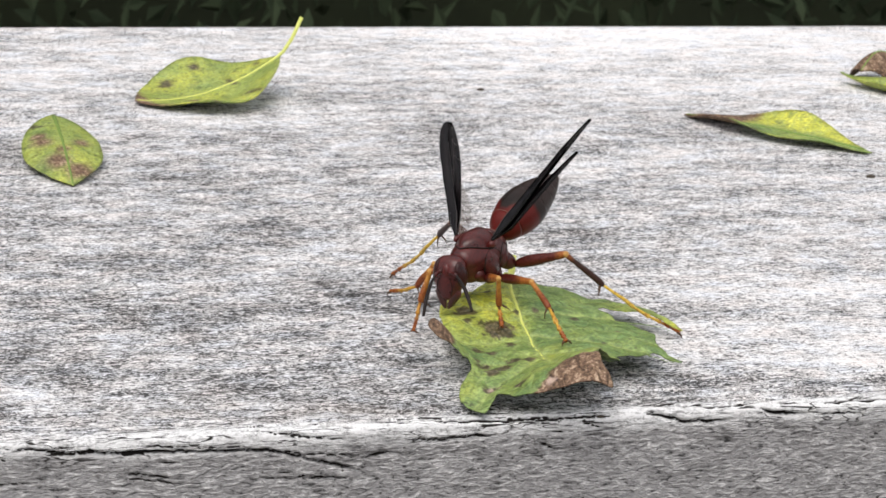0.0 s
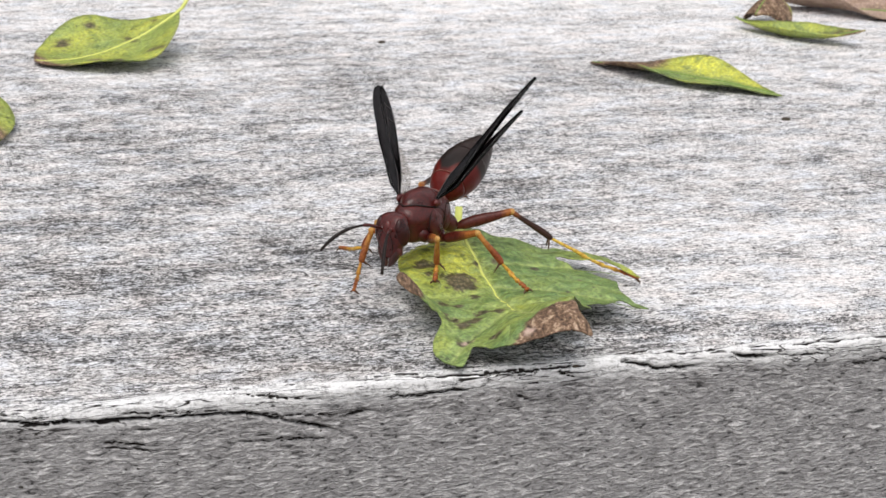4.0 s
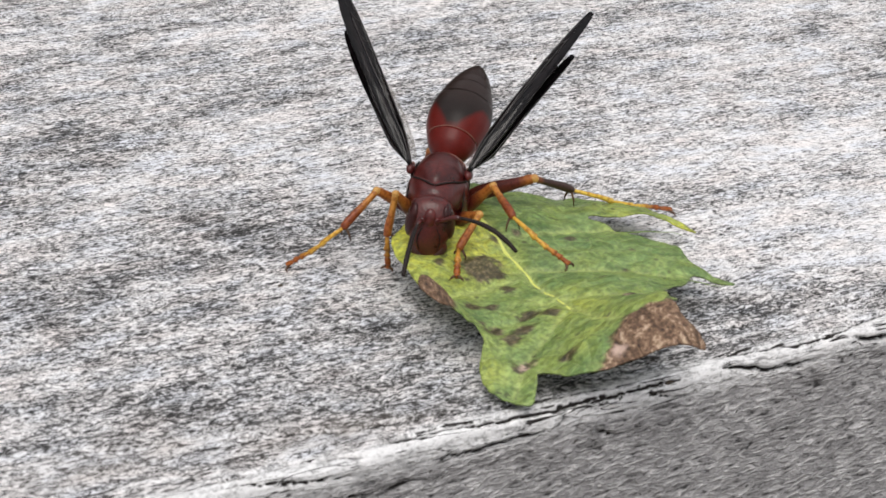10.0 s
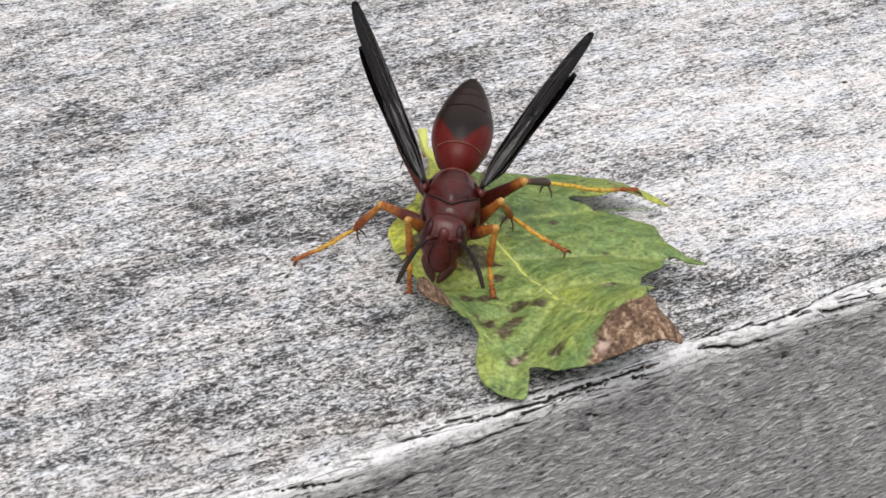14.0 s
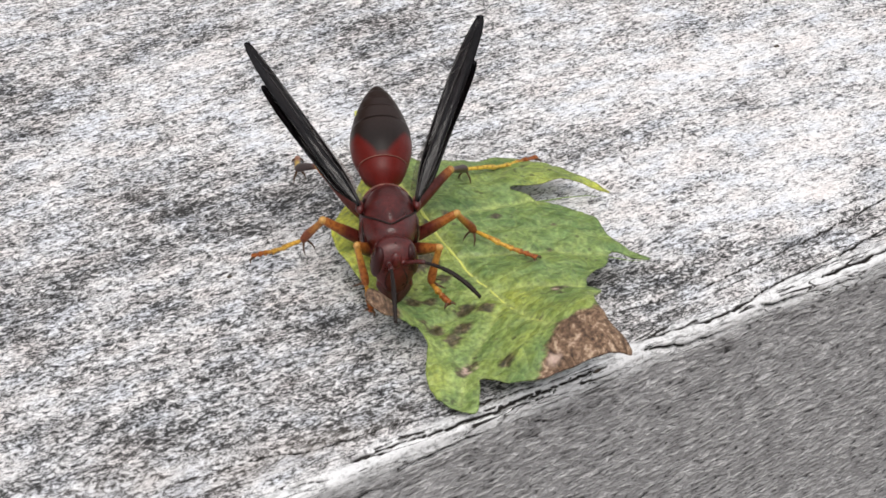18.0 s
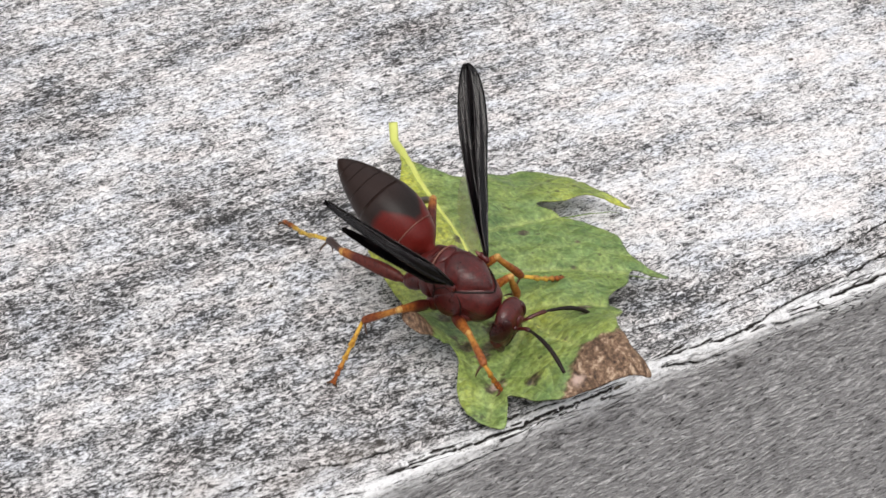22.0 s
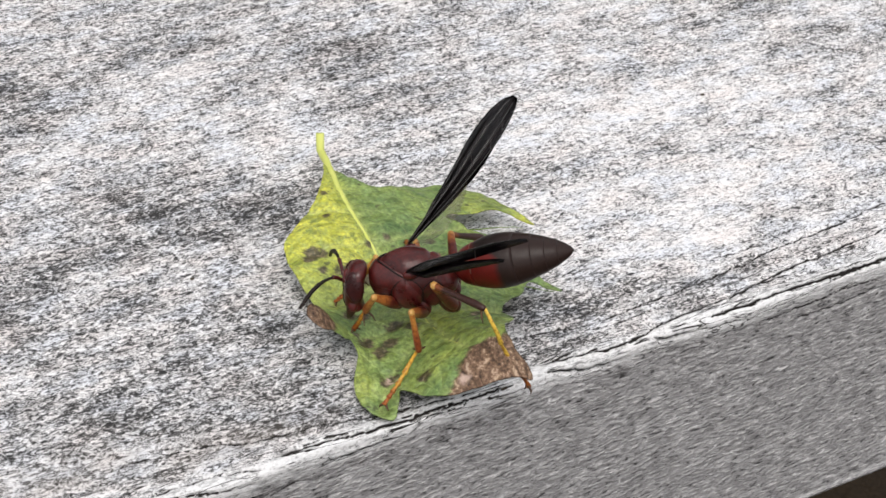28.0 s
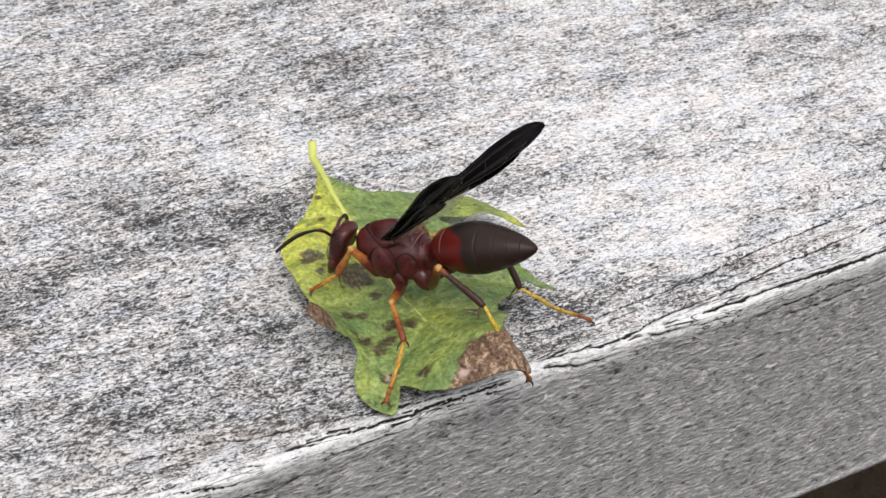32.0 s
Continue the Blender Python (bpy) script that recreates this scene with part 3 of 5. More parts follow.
MIDRIB = [(1.90, 4.78), (1.66, 4.1), (1.48, 3.6), (1.35, 3.04), (1.27, 2.45), (1.23, 1.77), (1.13, 0.98), (1.06, 0.5), (1.04, 0.15)]
SIDE_VEINS = [((1.30, 2.45), (2.3, 2.45)), ((2.3, 2.45), (3.3, 2.28)), ((1.12, 2.0), (2.1, 1.5)), ((2.1, 1.5), (2.85, 1.0)), ((1.04, 1.3), (1.9, 0.75)), ((1.02, 0.9), (0.35, 0.5)),
              ((0.35, 0.5), (0.02, 0.15)), ((1.3, 2.5), (0.5, 2.6)), ((1.1, 1.9), (0.35, 1.85)), ((1.04, 1.2), (0.35, 1.15)), ((1.44, 3.0), (0.9, 3.3))]
SPOTS = [(0.87, 2.15, 0.19), (0.99, 2.02, 0.09), (0.96, 1.76, 0.085), (0.84, 1.19, 0.11), (0.94, 1.03, 0.10), (0.62, 0.95, 0.085), (0.43, 0.86, 0.085), (0.34, 0.46, 0.11), (0.57, 0.16, 0.09), (1.59, 0.72, 0.095),
         (0.46, 1.56, 0.09), (0.38, 1.07, 0.10), (0.34, 1.24, 0.05), (1.75, 1.41, 0.045), (0.55, 2.58, 0.13), (0.66, 2.55, 0.09), (0.53, 2.29, 0.06), (0.59, 1.50, 0.08), (1.24, 2.48, 0.06), (1.50, 2.52, 0.07), (1.95, 2.27, 0.06),
         (2.40, 1.90, 0.03), (1.05, 0.33, 0.03), (1.50, 0.60, 0.03), (1.22, 3.5, 0.05), (1.02, 3.1, 0.05), (0.72, 0.55, 0.025), (2.1, 1.55, 0.035)]


def gnawed_leaf():
    leaf = new("leaf")
    tagged(leaf, "curled yellow-green lobed leaf with brown spots lying on the plank", "leaf", "fallen leaves")

    def vein(x, y):
        v = 0.0
        for p, q in zip(MIDRIB, MIDRIB[1:]):
            d, _ = away(x, y, *p, *q)
            v = max(v, 1.2 - d / 0.05)
        for p, q in SIDE_VEINS:
            d, _ = away(x, y, *p, *q)
            v = max(v, 0.85 - d / 0.055)
        return v

    def yellow(x, y):
        g = lambda cx, cy, s: math.exp(-((x - cx) ** 2 + (y - cy) ** 2) / (2 * s * s))
        n = 0.16 * hashed(x * 2.5, y * 2.5, 2.0) + 0.12 * hashed(x * 7, y * 7, 4.0)
        rib = float(np.interp(y, [p[1] for p in MIDRIB[::-1]], [p[0] for p in MIDRIB[::-1]]))
        side = 1 / (1 + math.exp(-(rib - x) / 0.06))
        back = min(max((y - 1.55) / 1.1, 0), 1)
        return 0.06 + side * (0.0 + 0.84 * back) + 0.32 * g(1.15, 0.95, 0.22) + 0.15 * g(1.2, 0.35, 0.3) + 0.06 * g(0.2, 0.4, 0.4) + 0.3 * g(3.0, 2.7, 0.35) + 1.0 * g(3.4, 2.3, 0.14) + 0.04 * min(max((1.35 - y) / 0.7, 0), 1) + 0.12 * max(1 - away(x, y, 0.16, 1.06, -0.06, 0.45)[0] / 0.22, 0) + n

    def brown(x, y):
        # the dry front corner, and the gnawed curl
        rough = 0.07 * hashed(x * 7, y * 7, 3.0) + 0.03 * hashed(x * 19, y * 19, 3.0)
        d = min(0.62 * (x - 0.62) - 0.2 - y, 0.06 - 0.3 * abs(x - 1.05) - y) + rough
        curl = 0.07 - x - 0.35 * abs(y - 1.22) + 0.08 * hashed(x * 8, y * 8, 6.0)
        return max(min(d / 0.025, 1), min(curl / 0.04, 1))

    def spot(x, y):
        return max(1.0 - (math.hypot((x - cx) * 0.85, y - cy) / r - 0.75 + 0.45 * hashed(x * 9, y * 9, r * 50) + 0.3 * hashed(x * 25, y * 25, 7.0)) * 7 for cx, cy, r in SPOTS)

    def pale(x, y):
        v = 1.0 - (math.hypot(x - 0.80, (y + 0.23) * 0.9) / 0.062 - 0.5 + 0.7 * hashed(x * 14, y * 14)) * 2.5
        for cx, cy in ((0.34, 0.46), (1.59, 0.72)):
            v = max(v, min(max(0.085 - math.hypot(x - cx, y - cy), 0) * 40, 1) * (hashed(x * 26, y * 26, 8.0) * 7 - 0.3))
        return v

    outline = [(x * FITTED, y * FITTED) for x, y in OUTLINE]
    blade("blade", outline, leaf_height, {"vein": vein, "yellow": yellow, "brown": brown, "spot": spot, "pale": pale}, leaf, step=0.028, fine=7)
    pts = [(x, y, leaf_height(x, y) - 0.006) for x, y in smooth_stations(MIDRIB, 6)]
    k = len(pts)
    pts[0] = (pts[0][0], pts[0][1], 0.45)
    n = Nodes("pale_rib", 0.45, 0.4)
    a = n.noise(n.scaled(600, 600, 600))
    n.colour(n.mix(a, (0.52, 0.58, 0.10), (0.72, 0.74, 0.24)))
    part("stalk", tube(pts, [max(0.008, 0.054 - 0.008 * min(1, i / 12) - 0.048 * i / k) for i in range(k)], 8), n.mat, leaf, "pale yellow-green stalk and midrib")
    d = Nodes("green_vein", 0.5, 0.3)
    d.colour(d.mix(d.noise(d.scaled(600, 600, 600)), (0.13, 0.21, 0.045), (0.22, 0.31, 0.075)))
    dull = d.mat
    for p, q in SIDE_VEINS:
        line = [(p[0] + (q[0] - p[0]) * t / 8, p[1] + (q[1] - p[1]) * t / 8) for t in range(9)]
        part("vein", tube([(x, y, leaf_height(x, y) - 0.006) for x, y in line], [0.010 - 0.0009 * t for t in range(9)], 6), dull, leaf)
    return leaf


gnawed_leaf()


def strewn_leaf(at, turn, length, width, arch, curl, twist, fields, label, stalk=0.0, lean=0.0, wavy=0.0):
    """A narrow loose leaf along its own x, arched along its length and curled across, in cm."""
    thing = new("leaf")
    tagged(thing, label, "leaf", "fallen leaves")
    half = [(0.0, 0.05), (0.12, 0.5), (0.3, 0.9), (0.5, 1.0), (0.7, 0.85), (0.88, 0.45), (1.0, 0.04)]
    up = [((t - 0.5) * length, w * width / 2) for t, w in half]
    outline = up[::-1] + [(x, -y * 0.96) for x, y in up]

    def height(x, y):
        t = x / length
        z = arch * (1 - (2 * t) ** 2) + curl * (2 * y / width) ** 2 + twist * t * 2 * y / width + lean * (t + 0.5) ** 2 + wavy * math.sin(9 * t + 1) * (2 * y / width)
        return z + 0.02 * hashed(x * 2, y * 2, length)

    ob = blade("blade", outline, height, fields(length, width), thing, step=0.09, thick=0.03, fine=5)
    low = min(v.co.z for v in ob.data.vertices)
    for v in ob.data.vertices:
        v.co.z -= low
    pts = [((t - 0.5) * length, 0, height((t - 0.5) * length, 0) - low / CM - 0.004) for t in np.linspace(0.0, 0.97, 14)]
    if stalk:
        x, _, z = pts[-1]
        pts += [(x + stalk * s, 0.1 * s, z + stalk * 0.9 * s * s + 0.3 * stalk * s) for s in (0.3, 0.65, 1.0)]
    n = len(pts)
    part("midrib", tube(pts, [0.016 + 0.026 * (i / n) ** 2 for i in range(n)], 7), bpy.data.materials["pale_rib" if stalk else "green_vein"], thing)
    thing.matrix_basis = pose(at[0] * CM, at[1] * CM, at[2] * CM, 0, 0, turn)
    return thing


def greens(seed, brown_end=None, blotches=(), yellow=0.3, far_side=0.0, bleached=0.0):
    def fields(length, width):
        def brown(x, y):
            v = 0.0
            if brown_end is not None:
                v = (brown_end - (x / length + 0.5) + 0.06 * hashed(x * 3, y * 3, seed)) * 18
            for bx, by, r in blotches:
                v = max(v, 1.5 - math.hypot(x - bx, y - by) / r + 0.6 * hashed(x * 4, y * 4, seed))
            return v

        return {"pale": lambda x, y: bleached + bleached * hashed(x * 2, y * 5, seed), "yellow": lambda x, y: yellow + far_side * min(max((y - 0.08) * 8, 0), 1) + 0.5 * hashed(x * 1.4, y * 1.9, seed), "brown": brown,
                "vein": lambda x, y: 0.6 - min(abs(y), abs((abs(y) * 1.3 - x * 1.0) % 0.7 - 0.35)) / 0.05,
                "spot": lambda x, y: (hashed(x * 3.1, y * 3.1, seed + 7) - 0.42) * 8}

    return fields


strewn_leaf((-3.55, 11.75, 0.02), 90, 3.0, 1.3, 0.20, -0.14, 0.05, greens(1.0, blotches=((-0.75, 0.15, 0.24), (-1.1, -0.15, 0.26), (0.05, 0.32, 0.17), (0.30, 0.36, 0.13), (0.0, -0.3, 0.13), (-0.3, 0.05, 0.12)), yellow=0.42), "small oval green leaf with brown blotches on the plank", lean=0.35)
strewn_leaf((-0.45, 15.9, 0.02), 18, 2.9, 2.6, -0.12, 0.22, -0.10, greens(2.0, brown_end=0.14, blotches=((-0.5, -0.4, 0.1),), yellow=0.5), "curled light green leaf with a raised stalk on the plank", stalk=0.6, lean=0.6, wavy=0.12)
strewn_leaf((9.42, 12.7, 0.02), -51, 3.7, 1.3, 0.05, 0.18, 0.06, greens(3.0, brown_end=0.36, yellow=0.2, far_side=0.9), "folded narrow green leaf with a dry brown end", wavy=0.10)
strewn_leaf((13.45, 15.6, 0.02), -52, 2.7, 0.8, -0.22, 0.22, 0.1, greens(4.0, blotches=((1.2, 0.0, 0.3),), yellow=0.45), "small boat-shaped yellow-green leaf with a dark end", lean=0.15)
strewn_leaf((13.5, 16.9, 0.02), 35, 1.3, 1.0, 0.30, -0.55, 0.0, greens(5.0, brown_end=0.75, yellow=0.6), "rolled dry olive-brown leaf scrap on the plank")
strewn_leaf((16.3, 17.4, 0.02), -28, 4.6, 1.35, -0.12, 0.22, 0.3, greens(6.0, brown_end=1.3, bleached=0.45), "dry wavy pinkish-brown leaf on the plank", wavy=0.22)

# crumbs of bark and grit on the plank
n = Nodes("grit_dark", 0.9, 0.2)
n.colour(n.mix(n.noise(n.scaled(2000, 2000, 2000)), (0.02, 0.015, 0.01), (0.12, 0.10, 0.08)))
for gx, gy, gr in ((4.9, 16.4, 0.05), (9.9, 9.8, 0.06), (11.9, 8.6, 0.045), (-0.62, 3.28, 0.02), (7.45, 4.05, 0.025), (5.2, 8.0, 0.02), (-4.2, 6.3, 0.02), (1.55, -0.02, 0.03), (1.84, -0.03, 0.02)):
    crumb = part("grit", ball((gr * 1.5, gr, gr * 0.55), (gx, gy, gr * 0.3), None, 8, 6), n.mat)
    for v in crumb.data.vertices:
        v.co += Vector((hashed(v.co.x * 5e4, v.co.y * 5e4, 1), hashed(v.co.x * 5e4, v.co.z * 5e4, 2), 0)) * gr * CM * 0.4
    if gy < 0:
        for v in crumb.data.vertices:
            v.co = Vector((v.co.x, gy * CM - abs(v.co.z) * 0.5 + 0.0006, (-0.06 if gx < 1.7 else -0.5) * CM + v.co.y - gy * CM))
    tagged(crumb, "tiny dark crumb of grit on the plank", "grit", "crumbs on the plank")


# ---- the ground and the dark hedge behind ----
def surroundings():
    n = Nodes("dark_earth", 0.95, 0.2)
    a, b = n.noise(n.scaled(3, 3, 3), 1.0, 5.0), n.noise(n.scaled(60, 60, 60), 1.0, 4.0)
    n.colour(n.mix(n.mix(0.5, a, b), (0.018, 0.012, 0.008), (0.07, 0.05, 0.03)))
    n.bump(b, 0.8, 0.02)
    size = 1500.0
    bm = bmesh.new()
    rim = [-size, -300, -80, -25, -10, -5, -3, -2, -1, 0, 1, 2, 3, 5, 10, 25, 80, 300, size]
    grid = [[bm.verts.new((x, y, -0.45 + (0.02 * hashed(x * 1.7, y * 1.7) if abs(x) < 20 and abs(y) < 20 else 0))) for y in rim] for x in rim]
    for i in range(len(rim) - 1):
        for j in range(len(rim) - 1):
            bm.faces.new((grid[i][j], grid[i + 1][j], grid[i + 1][j + 1], grid[i][j + 1]))
    tagged(part("ground", bm, n.mat), "dark bare earth below the bench", "ground", kind="structure")

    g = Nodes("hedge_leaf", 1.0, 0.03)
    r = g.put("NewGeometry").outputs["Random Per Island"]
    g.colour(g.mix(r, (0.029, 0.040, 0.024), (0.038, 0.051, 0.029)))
    rnd = random.Random(5)
    verts, faces = [], []
    for _ in range(30000):
        x, z = rnd.uniform(-2.2, 3.4), rnd.uniform(-0.45, 1.0)
        y = 1.35 + 0.35 * rnd.random() ** 0.6 + 0.18 * hashed(x * 2.2, z * 2.2) + 0.10 * hashed(x * 6, z * 6)
        ln, wd = rnd.uniform(0.02, 0.04), rnd.uniform(0.008, 0.016)
        m = Matrix.Translation((x, y, z)) @ Euler((rnd.uniform(0, 6.3), rnd.uniform(0, 6.3), rnd.uniform(0, 6.3))).to_matrix().to_4x4()
        k = len(verts)
        for p in ((0, 0, 0), (0.4 * ln, wd / 2, 0.15 * wd), (ln, 0, -0.2 * wd), (0.4 * ln, -wd / 2, 0.15 * wd)):
            verts.append(m @ Vector(p))
        faces += [(k, k + 1, k + 2), (k, k + 2, k + 3)]
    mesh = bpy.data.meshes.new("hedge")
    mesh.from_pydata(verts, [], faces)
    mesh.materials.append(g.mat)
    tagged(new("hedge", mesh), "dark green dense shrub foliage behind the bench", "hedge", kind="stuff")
    # a dark sheet added behind the leaves; its colour paints the hedge's inner shade
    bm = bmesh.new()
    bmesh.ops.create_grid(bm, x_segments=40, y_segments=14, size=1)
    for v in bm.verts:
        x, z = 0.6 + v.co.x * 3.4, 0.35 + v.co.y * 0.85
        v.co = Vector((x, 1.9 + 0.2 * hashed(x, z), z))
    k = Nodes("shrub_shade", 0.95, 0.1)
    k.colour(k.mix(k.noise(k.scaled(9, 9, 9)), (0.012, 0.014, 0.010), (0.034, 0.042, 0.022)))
    tagged(part("backdrop", bm, k.mat), "dark sheet behind the shrubs, painted as their inner shade", "backdrop", kind="structure")


surroundings()


# ---- the wasp ----
# its parts are drawn in units of 1.18 cm
UNIT = 1.18 * CM


def wing(side, wasp):
    """Narrow folded forewing along its own x, with the shorter hindwing lying against it."""
    def spread(length, chord, lift, start, t, v):
        """A point of a wing: t along it and v across it, with pleats that flatten out towards the tip."""
        w = chord * (0.11 + 0.30 * min(1, t / 0.25) + 0.59 * min(1, max(0, (t - 0.2) / 0.45))) * math.sqrt(max(1 - ((t - 0.72) / 0.285) ** 2, 0.02) if t > 0.72 else 1)
        sag = -0.05 * math.sin(t * 2.6)
        z = (lift + side * (0.05 * math.cos(v * 10.0) + 0.014 * math.cos(v * 31.0)) * (1 - t * 0.75)) * min(1, 0.15 + t * 5) + sag * 0.4
        return Vector((start + length * t, w * v + sag, z))

    def film(*shape):
        bm = bmesh.new()
        rows = [[bm.verts.new(spread(*shape, i / 28, j / 12 - 0.32) * UNIT) for j in range(13)] for i in range(29)]
        for a, b in zip(rows, rows[1:]):
            for j in range(12):
                bm.faces.new((a[j], b[j], b[j + 1], a[j + 1]))
        bmesh.ops.solidify(bm, geom=bm.faces[:], thickness=0.005 * UNIT)
        return bm

    fore = part("forewing", film(1.70, 0.255, 0.0, 0.0), WING, wasp, "smoky black folded wing")
    hind = part("hindwing", film(1.32, 0.17, 0.03 * side, 0.02), WING, fore)
    hind.matrix_basis = pose(0, -0.01 * UNIT, 0, 0, side * -3.4, -1.2)
    # stiff ribs that run along the wing, and cross veins that close the cells near the tip
    for line in (((0.0, -0.30), (0.5, -0.29), (0.93, -0.25)), ((0.0, 0.0), (0.5, -0.05), (0.86, -0.08)), ((0.0, 0.3), (0.4, 0.25), (0.8, 0.3)), ((0.68, -0.27), (0.72, -0.1)), ((0.55, -0.06), (0.60, 0.26)), ((0.80, -0.26), (0.84, -0.08))):
        pts = [spread(1.70, 0.255, 0.0, 0.0, t, v) for t, v in smooth_stations(line, 6)]
        k = len(pts)
        part("wing_vein", tube(pts, [0.007 - 0.004 * i / k for i in range(k)], 6), VEIN, fore)
    # the clear inner film at the root
    bm = bmesh.new()
    rows = []
    for t in np.linspace(0, 1, 12):
        w = 0.15 * math.sin(math.pi * min(1, 0.12 + 0.88 * t)) ** 0.7
        y0 = -0.03 - 0.04 * t
        rows.append([bm.verts.new(((0.06 + 0.75 * t) * UNIT, (y0 - 0.02 - w * k / 4) * UNIT, -0.02 * side * k / 4 * UNIT)) for k in range(5)])
    for a, b in zip(rows, rows[1:]):
        for k in range(4):
            bm.faces.new((a[k], b[k], b[k + 1], a[k + 1]))
    bmesh.ops.solidify(bm, geom=bm.faces[:], thickness=0.003 * UNIT)
    part("wing_root", bm, FILM, fore, "clear yellowish wing film")
    return fore


# thigh, shin and foot of the front, middle and hind legs, and where each thigh starts
LEGS = ((0.383, 0.362, 0.322), (0.526, 0.420, 0.600), (0.656, 0.561, 1.096))
HIPS = ((0.177, 0.141, -0.239), (-0.052, 0.138, -0.339), (-0.337, 0.137, -0.311))


def leg_set(k, side, wasp):
    """Thigh, shin and foot of one leg, each along its own x from its joint."""
    a, b, c = LEGS[k]
    thick = (0.72, 0.74, 0.86)[k]
    st = smooth_stations([(0.0, 0, 0.034, 0.035, 0.035), (a * 0.10, 0, 0.040, 0.045, 0.045), (a * 0.17, 0, 0.058, 0.068, 0.062), (a * 0.42, 0, 0.065, 0.085, 0.072), (a * 0.8, 0, 0.048, 0.055, 0.052), (a * 0.97, 0, 0.040, 0.050, 0.046), (a * 1.02, 0, 0.02, 0.02, 0.02)], 3)
    thigh = part("thigh", loft([(x, z, ry * thick, u * thick, d * thick) for x, z, ry, u, d in st], 14), THIGH[k], wasp)
    part("knee", ball((0.040, 0.032 * thick / 0.78, 0.035 * thick / 0.78), (a, 0, 0), None, 12, 8), KNEE, thigh)
    st = smooth_stations([(-0.01, 0, 0.018, 0.02, 0.02), (b * 0.06, 0, 0.027, 0.029, 0.029), (b * 0.25, 0, 0.026, 0.028, 0.028), (b * 0.75, 0.004, 0.033, 0.040, 0.036), (b * 0.95, 0, 0.031, 0.034, 0.033), (b, 0, 0.02, 0.02, 0.02)], 3)
    shin = part("shin", loft(st, 12), SHIN[k], wasp)
    for s in (-1, 1):
        part("spur", tube([(b * 0.95, 0.02 * s, -0.02), (b * 1.0, 0.05 * s, -0.07), (b * 1.05, 0.06 * s, -0.12)], [0.012, 0.009, 0.003], 5), SPUR, shin)
    st, x = [], 0.0
    for share in (0.42, 0.2, 0.14, 0.1, 0.14):
        ln = c * share
        st += [(x, 0, 0.015, 0.015, 0.015), (x + ln * 0.7, 0.004, 0.021, 0.020, 0.020), (x + ln * 0.96, 0, 0.030, 0.026, 0.026)]
        x += ln
    # the foot sags from the ankle and ends flat
    sag = (0.01, 0.02, 0.022)[k]
    st = [(x, z - sag * c * math.sin(math.pi * min(x / c, 1)) + 0.008 * c * math.sin(9 * x / c), ry, u, d) for x, z, ry, u, d in st]
    foot = part("foot", loft(st, 9), FOOT[k], wasp)
    for s in (-1, 1):
        part("claw", tube([(c * 0.97, 0.012 * s, 0), (c * 1.02, 0.04 * s, -0.008), (c * 1.035, 0.055 * s, -0.035)], [0.015, 0.011, 0.003], 5), SPUR, foot)
    return thigh, shin, foot


def back_point(cx, hx, hy, taper, r, a):
    """A point of the thorax's back: r from the middle of a plate, turned by a, with the plate drawn in towards the head by taper."""
    x = cx + hx * r * math.cos(a)
    y = hy * r * math.sin(a) * (1 - taper * max(math.cos(a), 0) ** 1.3)
    marks = (-0.38, -0.34, -0.29, -0.22, -0.08, 0.12, 0.32, 0.44, 0.50)
    up = float(np.interp(x, marks, (0.0, 0.01, 0.07, 0.14, 0.20, 0.215, 0.185, 0.14, 0.07)))
    wide = float(np.interp(x, marks, (0.04, 0.09, 0.16, 0.205, 0.235, 0.245, 0.195, 0.145, 0.08)))
    return x, y, up * math.sqrt(max(1 - (y / wide) ** 2, 0.02))


def back_plate(cx, hx, hy, taper, lift):
    """A swollen plate on the thorax's back, whose rim dips into a groove."""
    bm = bmesh.new()
    rows = []
    for i in range(1, 13):
        r = i / 12
        rise = lift * (1 - r**5) - 0.034 * r**9
        rows.append([bm.verts.new(Vector((x, y, z + rise)) * UNIT) for x, y, z in (back_point(cx, hx, hy, taper, r, 2 * math.pi * k / 36) for k in range(36))])
    x, y, z = back_point(cx, hx, hy, taper, 0, 0)
    mid = bm.verts.new(Vector((x, y, z + lift)) * UNIT)
    for k in range(36):
        bm.faces.new((mid, rows[0][k], rows[0][(k + 1) % 36]))
        for a, b in zip(rows, rows[1:]):
            bm.faces.new((a[k], b[k], b[(k + 1) % 36], a[(k + 1) % 36]))
    low = [bm.verts.new(v.co - Vector((0, 0, 0.05)) * UNIT) for v in rows[-1]]
    for k in range(36):
        bm.faces.new((rows[-1][k], low[k], low[(k + 1) % 36], rows[-1][(k + 1) % 36]))
    bmesh.ops.recalc_face_normals(bm, faces=bm.faces)
    return bm


